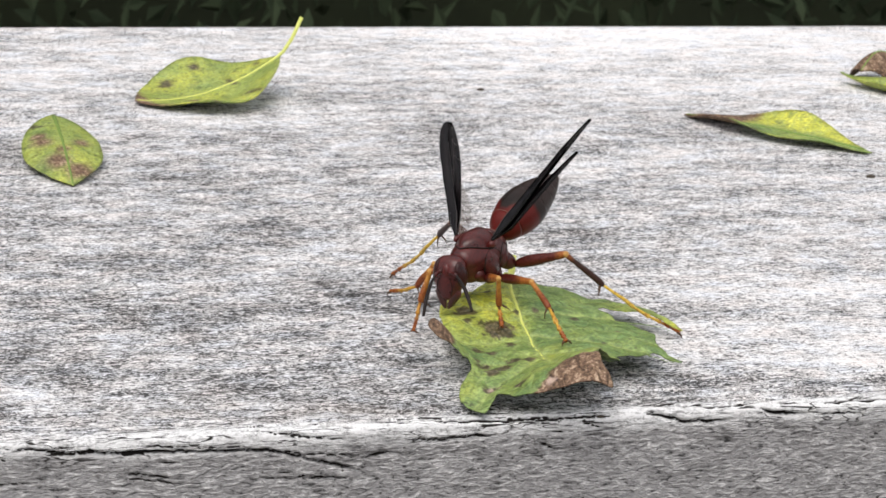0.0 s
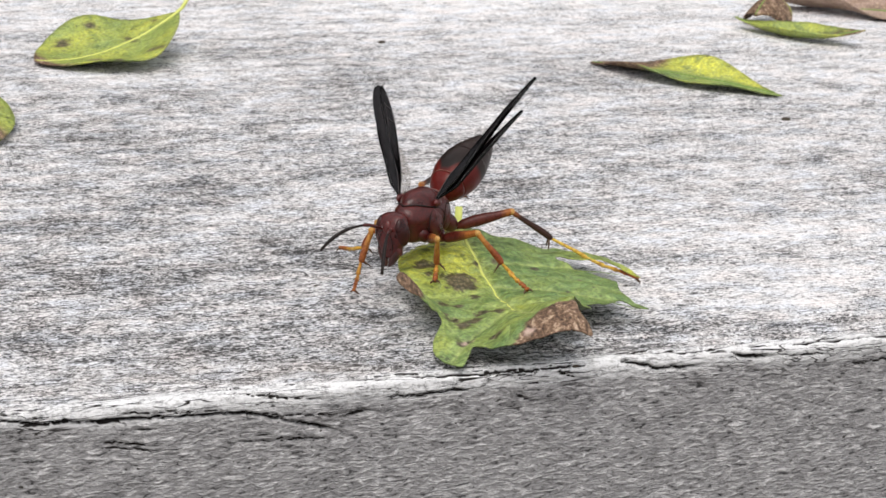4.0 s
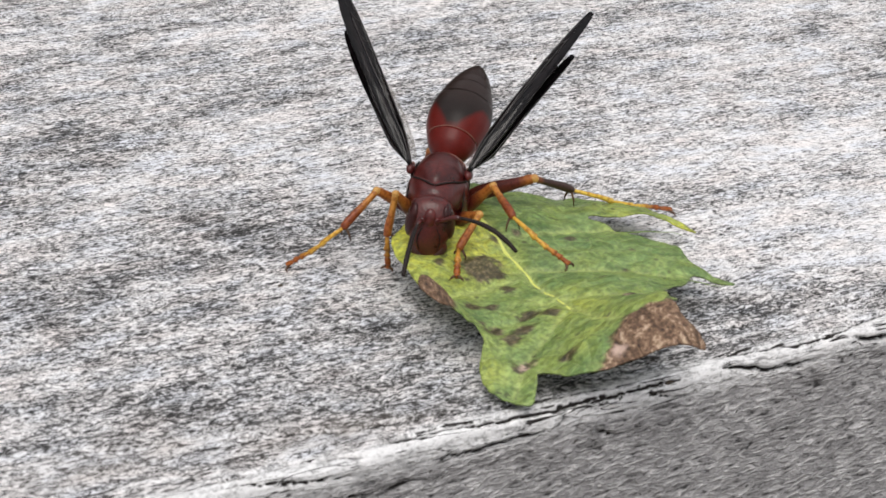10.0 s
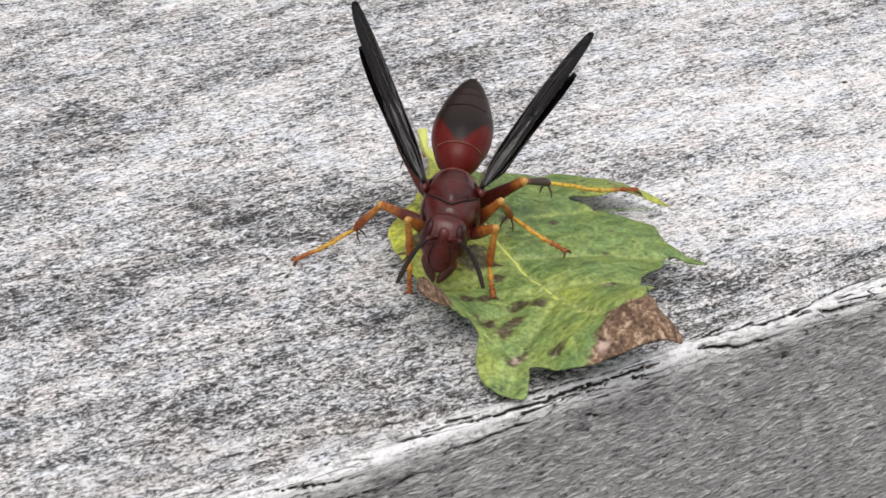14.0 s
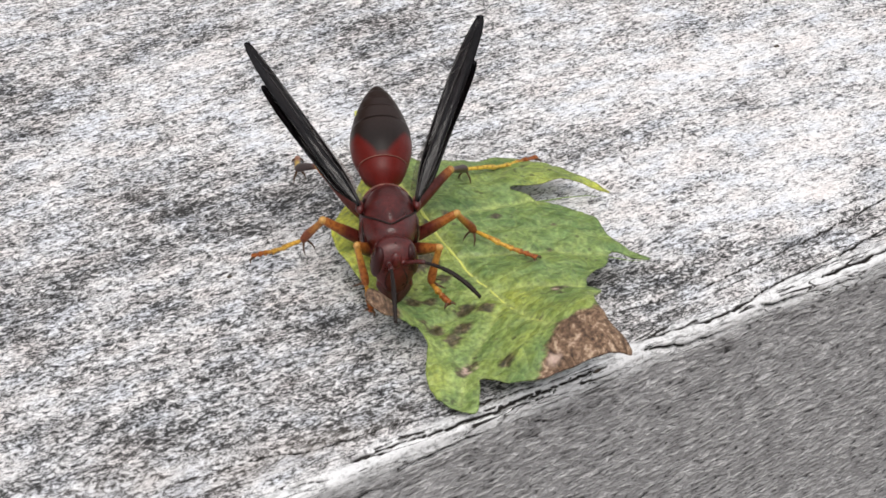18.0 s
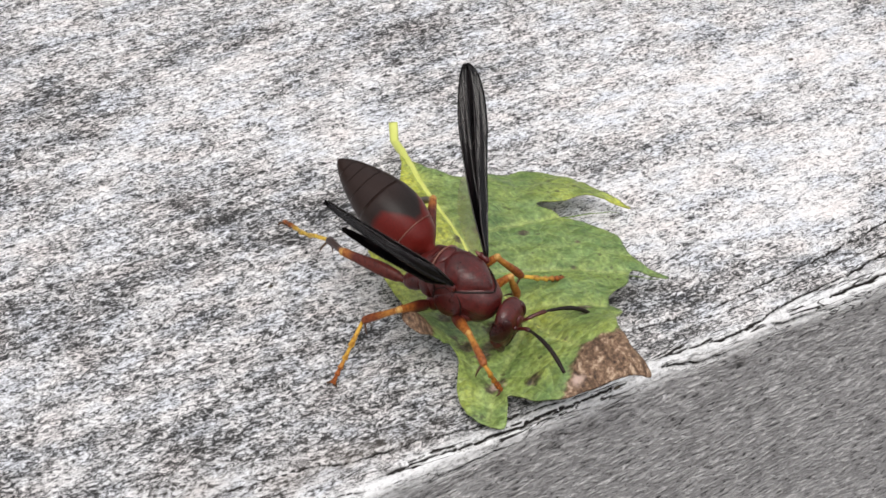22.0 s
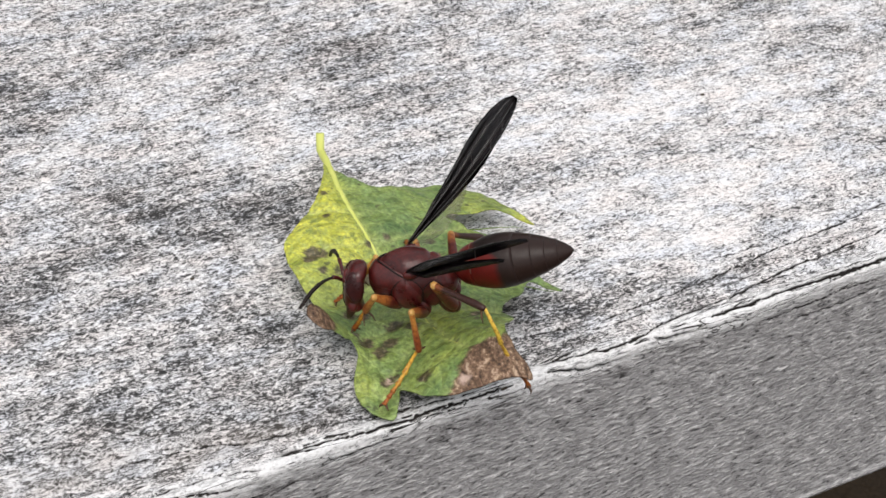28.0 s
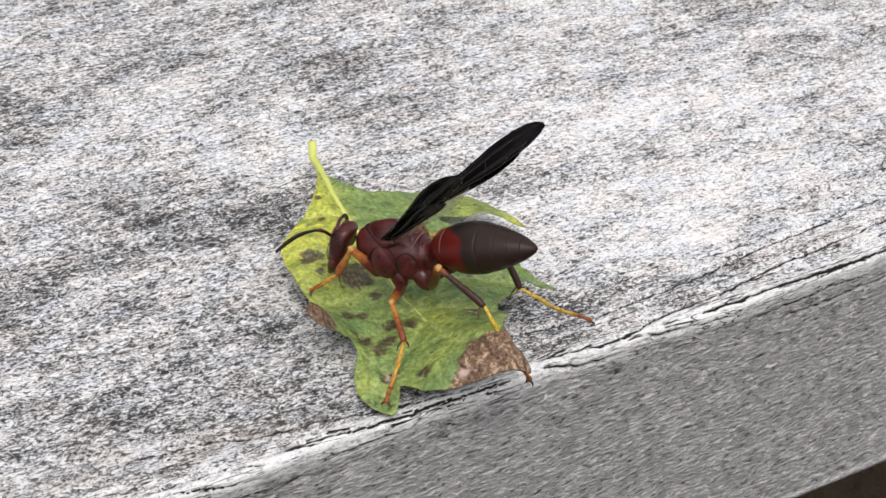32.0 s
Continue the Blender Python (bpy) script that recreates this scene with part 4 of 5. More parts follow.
def build_wasp():
    wasp = new("wasp")
    tagged(wasp, "dark red paper wasp with smoky black wings and yellow-orange legs", "wasp")
    chest = part("thorax", loft(smooth_stations([(0.45, 0.02, 0.06, 0.07, 0.10), (0.40, 0.01, 0.125, 0.13, 0.19), (0.31, 0.0, 0.178, 0.165, 0.25), (0.12, 0.0, 0.232, 0.205, 0.30), (-0.08, 0.0, 0.235, 0.20, 0.31),
                                                 (-0.20, -0.01, 0.205, 0.155, 0.29), (-0.28, -0.03, 0.16, 0.10, 0.22), (-0.34, -0.02, 0.10, 0.06, 0.11), (-0.38, 0.0, 0.05, 0.05, 0.06)], 4), 32), RED, wasp, "dark red matt thorax")
    # the collar in front, the shield of the back, and the two plates behind it
    collar = loft(smooth_stations([(0.44, 0.02, 0.075, 0.08, 0.05), (0.405, 0.02, 0.13, 0.135, 0.08), (0.34, 0.01, 0.172, 0.175, 0.10), (0.24, 0.0, 0.212, 0.205, 0.08), (0.13, -0.01, 0.25, 0.215, 0.04), (0.10, -0.01, 0.24, 0.2, 0.02)], 3), 32)
    part("pronotum", collar, RED_SMOOTH, chest)
    part("mesoscutum", back_plate(0.088, 0.262, 0.222, 0.50, 0.055), RED, chest)
    part("scutellum", back_plate(-0.165, 0.060, 0.150, 0.0, 0.030), RED_SMOOTH, chest)
    part("metanotum", back_plate(-0.245, 0.034, 0.120, 0.0, 0.022), RED, chest)
    # a faint keel down the shield
    keel = [back_point(0.088, 0.262, 0.222, 0.50, r, 0) for r in np.linspace(0.05, 0.8, 10)]
    part("keel", tube([(x, y, z + 0.053 * (1 - r**5)) for (x, y, z), r in zip(keel, np.linspace(0.05, 0.8, 10))], [0.004] * 10, 5), RED, chest)
    part("propodeum", ball((0.13, 0.175, 0.17), (-0.235, 0, -0.03), pose(0, 0, 0, 0, 25, 0)), RED_SMOOTH, chest)
    # the pale ridge behind the shield, from wing root to wing root
    ridge = [(-0.14 - 0.075 * math.cos(a), 0.205 * math.sin(a), 0.004 + 0.160 * math.cos(a)) for a in np.linspace(-1.25, 1.25, 20)]
    part("back_ridge", tube(ridge, [0.009] * 20, 6), SEAM, chest, "pale pinkish ridge")
    for s in (-1, 1):
        edge = [back_point(0.088, 0.262, 0.222, 0.50, 1.02, s * a) for a in np.linspace(0.02, 2.2, 16)]
        part("seam", tube([(x, y, z + 0.014) for x, y, z in edge], [0.008] * 16, 6), BLACK, chest)
        part("tegula", ball((0.065, 0.036, 0.045), (0.06, s * 0.235, 0.145), None, 12, 8), RED_SMOOTH, chest)
        part("wing_hinge", ball((0.050, 0.020, 0.020), (0.02, s * 0.226, 0.155), None, 10, 8), SEAM, chest)
        part("side_plate", ball((0.14, 0.06, 0.17), (0.10, s * 0.195, -0.08), pose(0, 0, 0, 0, 20, 0)), RED_SMOOTH, chest)
        part("side_plate", ball((0.10, 0.05, 0.14), (-0.14, s * 0.175, -0.10), pose(0, 0, 0, 0, -15, 0)), RED, chest)
        for cx, cz, rx, rz in ((0.10, -0.08, 0.15, 0.17), (-0.14, -0.10, 0.105, 0.15)):
            ring = []
            for a in np.linspace(0, 2 * math.pi, 26):
                x, z = cx + rx * math.cos(a), cz + rz * math.sin(a)
                wide = float(np.interp(x, (-0.34, -0.28, -0.20, -0.08, 0.12, 0.32, 0.42), (0.10, 0.16, 0.205, 0.235, 0.24, 0.215, 0.17)))
                ring.append((x, s * (wide * math.sqrt(max(1 - (z / (0.30 if z < 0 else 0.2)) ** 2, 0.05)) + 0.001), z))
            part("suture", tube(ring, [0.0055] * 26, 6), BLACK, chest)
        # the hip joints hang below the thorax, the hind pair longest
        for (hx, hy, hz), (tx, ty, tz), r in zip(HIPS, ((0.30, 0.11, -0.10), (0.02, 0.12, -0.14), (-0.20, 0.11, -0.14)), (0.075, 0.082, 0.092)):
            line = [(tx + (hx - tx) * t, s * (ty + (hy - ty) * t), tz + (hz - tz) * t) for t in (0, 0.3, 0.6, 0.85, 1.0, 1.1)]
            part("hip", tube(line, [r * 0.8, r, r * 1.02, r * 0.86, r * 0.6, r * 0.25], 14), RED_SMOOTH, chest)

    head = build_head(wasp)
    belly = build_abdomen(wasp)
    wings = {s: wing(1 if s == "L" else -1, wasp) for s in "LR"}
    legs = {s + str(k + 1): leg_set(k, s, wasp) for s in "LR" for k in range(3)}
    return wasp, head, belly, wings, legs


def stack(stations, seg=32):
    """Rings stacked along z, in units: z, middle x, half depth behind and before it, half width, squareness."""
    bm = bmesh.new()
    rings = []
    for z, xc, behind, before, hy, p in stations:
        ring = []
        for k in range(seg):
            a = 2 * math.pi * k / seg
            c, s = (math.copysign(abs(v) ** p, v) for v in (math.cos(a), math.sin(a)))
            ring.append(bm.verts.new(Vector((xc + (before if c > 0 else behind) * c, hy * s, z)) * UNIT))
        rings.append(ring)
    for a, b in zip(rings, rings[1:]):
        for k in range(seg):
            bm.faces.new((a[k], b[k], b[(k + 1) % seg], a[(k + 1) % seg]))
    bm.faces.new(rings[0])
    bm.faces.new(rings[-1][::-1])
    bmesh.ops.recalc_face_normals(bm, faces=bm.faces)
    return bm


def build_head(wasp):
    """The head hangs from the neck; its own origin is the neck joint."""
    skull = smooth_stations([(0.005, 0.115, 0.03, 0.03, 0.04, 1.0), (-0.012, 0.12, 0.065, 0.06, 0.105, 0.95), (-0.05, 0.125, 0.085, 0.090, 0.155, 0.9), (-0.12, 0.14, 0.085, 0.108, 0.182, 0.85), (-0.20, 0.15, 0.082, 0.112, 0.186, 0.85),
                             (-0.29, 0.155, 0.080, 0.110, 0.166, 0.85), (-0.37, 0.16, 0.075, 0.10, 0.135, 0.85), (-0.43, 0.15, 0.08, 0.095, 0.125, 0.9), (-0.465, 0.16, 0.055, 0.06, 0.09, 1.0), (-0.475, 0.165, 0.03, 0.03, 0.05, 1.0)], 3)
    head = part("head", stack(skull), RED_SMOOTH, wasp, "dark red triangular head")
    for s in (-1, 1):
        part("eye", ball((0.088, 0.050, 0.150), (0.160, s * 0.142, -0.178), pose(0, 0, 0, s * 7, 8, s * -12), 24, 16), EYE, head, "deep red-brown compound eye")
        jaw = stack(smooth_stations([(0.09, 0, 0.035, 0.035, 0.045, 1.0), (0.04, 0, 0.045, 0.045, 0.050, 0.9), (-0.03, 0.005, 0.042, 0.04, 0.042, 0.9), (-0.08, 0.012, 0.030, 0.028, 0.028, 1.0), (-0.115, 0.02, 0.012, 0.012, 0.012, 1.0)], 3), 14)
        jaw = part("jaw", jaw, JAW, head, "brown toothed jaw")
        jaw.matrix_basis = Matrix.Translation(Vector((0.195, s * 0.070, -0.455)) * UNIT) @ pose(0, 0, 0, s * -26, -4, 0)
        for k, (y, z) in enumerate(((0.030, -0.075), (0.016, -0.095), (0.002, -0.108))):
            part("tooth", ball((0.010, 0.008, 0.018), (0.012 + 0.003 * k, -s * y, z), pose(0, 0, 0, s * -20, 0, 0), 8, 6), SPUR, jaw)
        part("antenna_socket", ball((0.026, 0.028, 0.028), (0.248, s * 0.058, -0.148), None, 12, 8), RED_SMOOTH, head)
        part("cheek", ball((0.05, 0.035, 0.09), (0.180, s * 0.105, -0.350), pose(0, 0, 0, s * 22, 0, 0), 14, 10), RED_SMOOTH, head)
        part("face_groove", tube([(0.262, s * 0.055, -0.20), (0.268, s * 0.085, -0.26), (0.262, s * 0.092, -0.33), (0.245, s * 0.07, -0.40)], [0.003, 0.0045, 0.0045, 0.003], 6), BLACK, head)
    part("clypeus", ball((0.026, 0.098, 0.125), (0.238, 0, -0.315), pose(0, 0, 0, 0, 5, 0), 18, 12), RED_SMOOTH, head)
    part("frons", ball((0.034, 0.050, 0.075), (0.238, 0, -0.130), pose(0, 0, 0, 0, -8, 0), 16, 12), RED_SMOOTH, head)
    for x, y in ((0.165, 0.0), (0.125, 0.042), (0.125, -0.042)):
        part("ocellus", ball((0.013, 0.013, 0.010), (x, y, -0.008 - 0.10 * max(x - 0.13, 0)), None, 10, 8), EYE, head)
    feelers = {}
    for s in "LR":
        # a bent feeler along its own x: red shaft that rises, then a black whip that comes down
        pts = [(0.0, 0, 0), (0.05, 0, 0.035), (0.11, 0, 0.075), (0.165, 0, 0.098), (0.185, 0, 0.100)]
        feeler = part("antenna", tube(pts, [0.016, 0.017, 0.018, 0.021, 0.014], 10), RED_SMOOTH, head)
        whip = [(0.18 + 0.52 * t, 0.0, 0.10 + 0.05 * math.sin(t * math.pi * 0.7) - 0.14 * t * t) for t in np.linspace(0, 1, 30)]
        mesh = tube(whip, [(0.011 + 0.008 * min(1, t * 2.2)) * (1 + 0.08 * (i % 2)) * (1 - 0.25 * max(0, t - 0.8) * 5) for i, t in enumerate(np.linspace(0, 1, 30))], 10)
        part("whip", mesh, BLACK, feeler, "black beaded whip of the antenna")
        feelers[s] = feeler
    return head, feelers


def build_abdomen(wasp):
    """Waist and overlapping rings of the abdomen, along -x from the waist joint."""
    profile = [(-0.09, 0.03), (-0.03, 0.060), (0.01, 0.115), (0.06, 0.165), (0.12, 0.194), (0.17, 0.211), (0.23, 0.232), (0.31, 0.256), (0.42, 0.266), (0.54, 0.258), (0.70, 0.218), (0.84, 0.170), (0.95, 0.122), (1.03, 0.074), (1.075, 0.040), (1.10, 0.008)]
    xs, rs = [p[0] for p in profile], [p[1] for p in profile]
    cuts = [(-0.09, 0.17), (0.155, 0.58), (0.56, 0.74), (0.72, 0.86), (0.845, 0.97), (0.955, 1.10)]
    core = part("abdomen", tube([(0.10, 0, -0.02), (0.03, 0, -0.005), (-0.10, 0, -0.005)], [0.06, 0.042, 0.05], 14), RED_SMOOTH, wasp, "red and black abdomen, pointed at the tip")
    for i, (a, b) in enumerate(cuts):
        st = []
        for k in range(13):
            t = k / 12
            x = a + (b - a) * t
            r = float(np.interp(x, xs, rs))
            lip = (1 - 0.0015 * (1 - min(1, t * 6)) + 0.001 * t) if i else 1
            droop = -0.03 * (x / 1.10) ** 2
            st.append((-x, droop, r * lip, r * lip * 0.92, r * lip * 0.98))
        st.append((-b + 0.004, droop, r * 0.993, r * 0.913, r * 0.973))
        part("abdomen_ring", loft(st, 32), GASTER, core)
        if i == 0:
            rim = [(-0.168, 0.211 * math.cos(v), 0.194 * math.sin(v) - 0.002) for v in np.linspace(0.15, math.pi - 0.15, 18)]
            part("ring_edge", tube(rim, [0.005] * 18, 5), SEAM, core, "pale orange rim of the first ring")
    return core


WASP, (HEAD, FEELERS), BELLY, WINGS, SIX_LEGS = build_wasp()


def at_cm(x, y, z, rx=0, ry=0, rz=0):
    return pose(x * CM, y * CM, z * CM, rx, ry, rz)


def wing_pose(side, sweep, rise):
    """A wing's pose on the thorax: it points back, out by sweep and up by rise, standing nearly on edge."""
    s = 1 if side == "L" else -1
    a, e = math.pi - s * radians(sweep), radians(rise)
    x = Vector((math.cos(e) * math.cos(a), math.cos(e) * math.sin(a), math.sin(e)))
    out = Vector((0, s, 0))
    out = (out - out.dot(x) * x).normalized()
    z = math.cos(radians(28)) * out + s * math.sin(radians(28)) * x.cross(out)
    if s < 0:
        z = -z
    y = z.cross(x)
    m = Matrix((x, y, z)).transposed().to_4x4()
    m.translation = Vector((0.078, s * 0.236, 0.182)) * UNIT
    return m


def aim(start, end, side):
    """A pose at start whose x points to end, and whose z is as upright as it can be."""
    x = (end - start).normalized()
    z = Vector((0, 0, 1)) - x.z * x
    if z.length < 0.05:
        z = Vector((0, side, 0.1))
    z.normalize()
    m = Matrix((x, z.cross(x), z)).transposed().to_4x4()
    m.translation = start * UNIT
    return m


STANCES = []


def stance(t, body, head, belly, wings, feelers, *legs):
    """How the wasp stands at t. body: place in cm and turn in degrees; head: lean, nod and turn; belly: dip and turn; wings: sweep and rise of the left and the right one;
    feelers: dip and turn of the left and the right one; legs: left front, middle, hind, then right: the turn and lift of thigh, shin and foot on the body."""
    row = [*body, *head, *belly, *wings, *feelers]
    for leg in legs:
        for turn, lift in zip(leg[::2], leg[1::2]):
            a, e = radians(turn), radians(lift)
            row += [math.cos(e) * math.cos(a), math.cos(e) * math.sin(a), math.sin(e)]
    STANCES.append((t, np.array(row)))


def between(t):
    """The stance at any time: it eases from one row to the next and never swings past it."""
    times = [s[0] for s in STANCES]
    i = min(max(int(np.searchsorted(times, t, "right")) - 1, 0), len(times) - 2)

    def slope(k):
        if k in (0, len(times) - 1):
            return np.zeros_like(STANCES[0][1])
        a = (STANCES[k][1] - STANCES[k - 1][1]) / (times[k] - times[k - 1])
        b = (STANCES[k + 1][1] - STANCES[k][1]) / (times[k + 1] - times[k])
        with np.errstate(divide="ignore", invalid="ignore"):
            return np.where(a * b > 0, 2 * a * b / (a + b), 0.0)

    h = times[i + 1] - times[i]
    s = (t - times[i]) / h
    p, q = STANCES[i][1], STANCES[i + 1][1]
    return (1 + 2 * s) * (1 - s) ** 2 * p + s * (1 - s) ** 2 * h * slope(i) + s * s * (3 - 2 * s) * q + s * s * (s - 1) * h * slope(i + 1)


# ---- what moves ----
def motions():
    stance(0, (0.85, 2.97, 1.12, 6.3, 12.3, -140.3), (-4.5, -9.9, 6.3), (14.8, -8.4), (31.6, 36.6, 33.5, 27.6), (18, 50, 24, 14),
           (61, 19, -107, -78, 37, -18), (80, 7, 59, -25, 48, -13), (106, 11, 123, -50, 135, -45), (-45, 21, -22, -58, -1, -53), (-82, 11, -82, -46, -108, -21), (-99, 38, -118, -35, -96, -37))
    stance(1, (0.92, 3.05, 0.89, 3.5, 9.7, -124.6), (-0.1, -10.1, 5.3), (17.1, -6.9), (33.1, 35.1, 35, 32), (23, 37, -1, -33),
           (40, 28, 3, -30, 2, -9), (66, 24, 51, -29, 38, -1), (98, 21, 81, -30, 119, -36), (-92, -9, -144, -67, -8, 4), (-110, -1, -112, -36, -128, -17), (-157, 14, -178, -19, -175, -31))
    stance(2, (1.02, 3.08, 0.86, 0.5, 9.5, -120.7), (-0.3, -7.7, 2), (20.7, -9.5), (36.8, 37.3, 33.5, 35.3), (26, 37, -15, -51),
           (40, 28, -3, -27, 9, -10), (62, 30, 42, -21, 31, -2), (109, 17, 55, -11, 109, -32), (-86, 8, -127, -78, -17, -11), (-123, 17, -68, -51, -121, -22), (-160, 12, 176, -26, 179, -27))
    stance(3, (0.95, 3.08, 0.87, 0.1, 11.6, -124.3), (-6.8, -7.9, -1.6), (17, -6.9), (35.5, 37.3, 33.6, 30.6), (25, 30, 6, -17),
           (41, 28, 18, -17, 24, -14), (71, 37, 54, -27, 34, -4), (106, 22, 69, -18, 111, -33), (-107, -1, -152, -77, -33, -14), (-122, 8, -60, -46, -125, -21), (-156, 7, 176, -22, -178, -32))
    stance(4, (0.63, 2.86, 1.06, 5.6, 8.2, -141.8), (-2, -9.6, -4.3), (16.9, -2.4), (27.5, 36, 37.2, 27), (25, 30, 15, -30),
           (49, 19, -130, -68, 27, -10), (86, 16, 102, -55, 55, -9), (131, 6, 129, -43, 127, -34), (-45, 21, -22, -59, -1, -53), (-91, 11, -95, -53, -118, -17), (-140, 22, -171, -8, -162, -35))
    stance(4.5, (0.7, 2.83, 1.05, 1.2, 8.9, -133.8), (-1.5, -3.1, 6), (19.3, -6.9), (32.6, 38.5, 35.4, 30.5), (14, 39, 13, -1),
           (44, 29, -117, -72, 20, -13), (80, 25, 52, -22, 51, -13), (122, 12, 118, -41, 111, -28), (-44, 20, -21, -59, 0, -54), (-120, 4, -64, -52, -115, -20), (-152, 14, 175, -19, -175, -32))
    stance(6.5, (0.64, 2.89, 1.02, 4, 8.1, -133.8), (-5.5, -19.3, -4.2), (18.3, -6.5), (32.3, 32.3, 32, 30.9), (19, 40, -16, -48),
           (51, 29, -79, -87, 17, -12), (72, 35, 48, -24, 119, -46), (128, 6, 134, -37, 128, -30), (-44, 27, 25, -28, -17, -72), (-123, 9, -76, -44, -123, -19), (-155, 13, 175, -14, -176, -27))
    stance(7, (0.87, 3.11, 0.9, -0.5, 9.7, -127.4), (1.4, -9.8, 1.7), (19, -7.8), (36.9, 35, 33.4, 35.2), (19, 21, 16, -24),
           (43, 30, -4, -30, 13, -12), (60, 44, 45, -16, 49, -16), (90, 23, 131, -35, 139, -32), (-144, 5, -152, -71, 0, -30), (-124, 10, -82, -50, -124, -26), (-170, 7, 174, -14, 177, -27))
    stance(8, (0.87, 3.16, 0.87, 2.7, 7.8, -128.7), (-1.5, -9.7, -0.4), (18.5, -8.7), (39.6, 34, 33, 39.9), (20, 31, 5, -37),
           (44, 30, -3, -32, 21, -17), (69, 39, 43, -18, 54, -21), (103, 10, 136, -32, 127, -27), (-38, 36, -167, -71, 17, -19), (-127, 10, -78, -40, -122, -19), (-164, 10, 173, -12, 179, -24))
    stance(9, (0.97, 3.07, 0.85, -2, 8, -126.5), (-2.7, -5.6, -2.4), (18.4, -6.5), (34.6, 30.9, 33.5, 36), (20, 41, 19, -22),
           (38, 35, -11, -29, 10, -13), (58, 51, 32, -8, 60, -23), (94, 20, 144, -32, 119, -21), (-40, 36, -84, -82, -7, -30), (-54, 37, -36, -28, -85, -39), (-173, 8, 172, -13, 176, -24))
    stance(10, (0.97, 3.08, 0.83, -2.7, 7.7, -128.3), (-0.7, -8.4, 5.1), (19, -6.2), (36.2, 35.4, 36.3, 36), (6, 65, 16, -8),
           (49, 35, -21, -26, 6, -10), (68, 52, 31, -8, 58, -18), (91, 24, 141, -30, 125, -22), (-42, 51, -28, -75, 167, -80), (-54, 37, -39, -32, -90, -43), (-173, 4, 172, -15, 177, -23))
    stance(11, (0.88, 2.48, 0.92, -7.9, 12.2, -117.1), (-1.8, -13.7, 4.9), (18.6, -5.8), (32.2, 29.1, 27.4, 25.1), (-12, 68, 4, -39),
           (39, 28, -18, -32, 9, -1), (39, 62, 134, -47, 39, -3), (118, 14, 130, -26, 111, -18), (-71, 63, -28, -48, 171, -81), (-125, -4, -46, -22, -90, -41), (-72, 57, 150, -26, 156, -37))
    stance(12, (0.84, 2.66, 0.92, -5, 4.7, -127), (-5.6, -8.4, -5.9), (19.9, -4.2), (30.9, 29.7, 38, 36.1), (17, 14, 15, 1),
           (49, 18, 4, -38, 30, -11), (64, 49, 162, -51, 54, -7), (80, 35, 140, -23, 125, -22), (-43, 49, 94, -87, 10, -28), (-123, 1, -28, -21, -81, -35), (-45, 58, 175, -18, 165, -34))
    stance(13, (0.92, 2.6, 0.85, -8.3, 9.8, -122.2), (2.4, -7.6, 3.8), (13.7, -7.2), (35.5, 32.9, 37.7, 40.6), (33, 23, 9, -31),
           (45, 33, -11, -24, -2, -10), (45, 57, 150, -47, 43, 2), (70, 42, 138, -23, 120, -21), (-59, 64, -16, -43, 10, -84), (-80, 21, -108, -58, -83, -38), (-77, 52, 153, -20, 156, -38))
    stance(13.5, (0.79, 2.42, 0.93, -5.6, 6.7, -126.2), (-2.1, -10.3, -3.5), (18, -5.3), (35.7, 33.9, 36.4, 40.3), (5, 32, 10, -20),
           (53, 38, -4, -74, 13, -16), (61, 56, 164, -48, 52, -5), (71, 42, 147, -26, 125, -20), (-43, 38, 74, -84, 7, -66), (-116, 2, -107, -55, -63, -23), (-142, 29, 166, -34, 164, -31))
    stance(15.5, (0.65, 2.1, 0.99, -1.7, 3.5, -122), (-5.6, -4.6, -8.3), (17.6, -1.1), (32.4, 31, 28.8, 28.4), (11, 32, 19, -9),
           (53, 30, -135, -70, -2, -33), (61, 48, 132, -45, 66, -16), (64, 51, 164, -33, 134, -23), (-37, 52, 154, -81, 22, -68), (-120, 10, -148, -54, -88, -29), (-142, 17, -173, -48, -162, -24))
    stance(16, (0.62, 2.24, 0.94, 0.4, 2.5, -126.1), (-4.1, -4.5, -8), (18.5, -0.3), (29.5, 30.9, 31.9, 29.7), (25, 30, -9, -50),
           (54, 18, -81, -82, 26, 3), (84, 38, 27, 0, 101, -31), (73, 48, 165, -31, 139, -24), (-45, 21, -22, -60, 0, -55), (-80, 34, -143, -57, -106, -35), (-143, 15, -164, -46, -159, -20))
    stance(17, (0.53, 2.03, 1.01, -1.6, 3.6, -115.5), (0.9, -3.3, 4.5), (18, -7.4), (30.2, 30.5, 32.2, 30.9), (14, 33, 15, -21),
           (44, 26, -137, -71, 19, -9), (75, 41, 132, -46, 57, -13), (75, 51, 151, -34, 129, -21), (-54, 57, 136, -85, 151, -71), (-136, 4, -164, -49, -95, -31), (-160, 9, -176, -41, -173, -24))
    stance(18, (0.57, 2.19, 0.9, 1.9, 4.9, -118.1), (-2.8, -3.4, 3), (16.3, -2), (30.3, 36.4, 35.1, 32.2), (7, 53, 6, -4),
           (46, 29, -77, -78, 22, 3), (86, 34, 136, -53, 55, -7), (132, 16, 156, -34, 133, -23), (-33, 44, 36, -74, 142, -79), (-83, 40, -137, -53, -121, -34), (-137, 30, -158, -35, 178, -31))
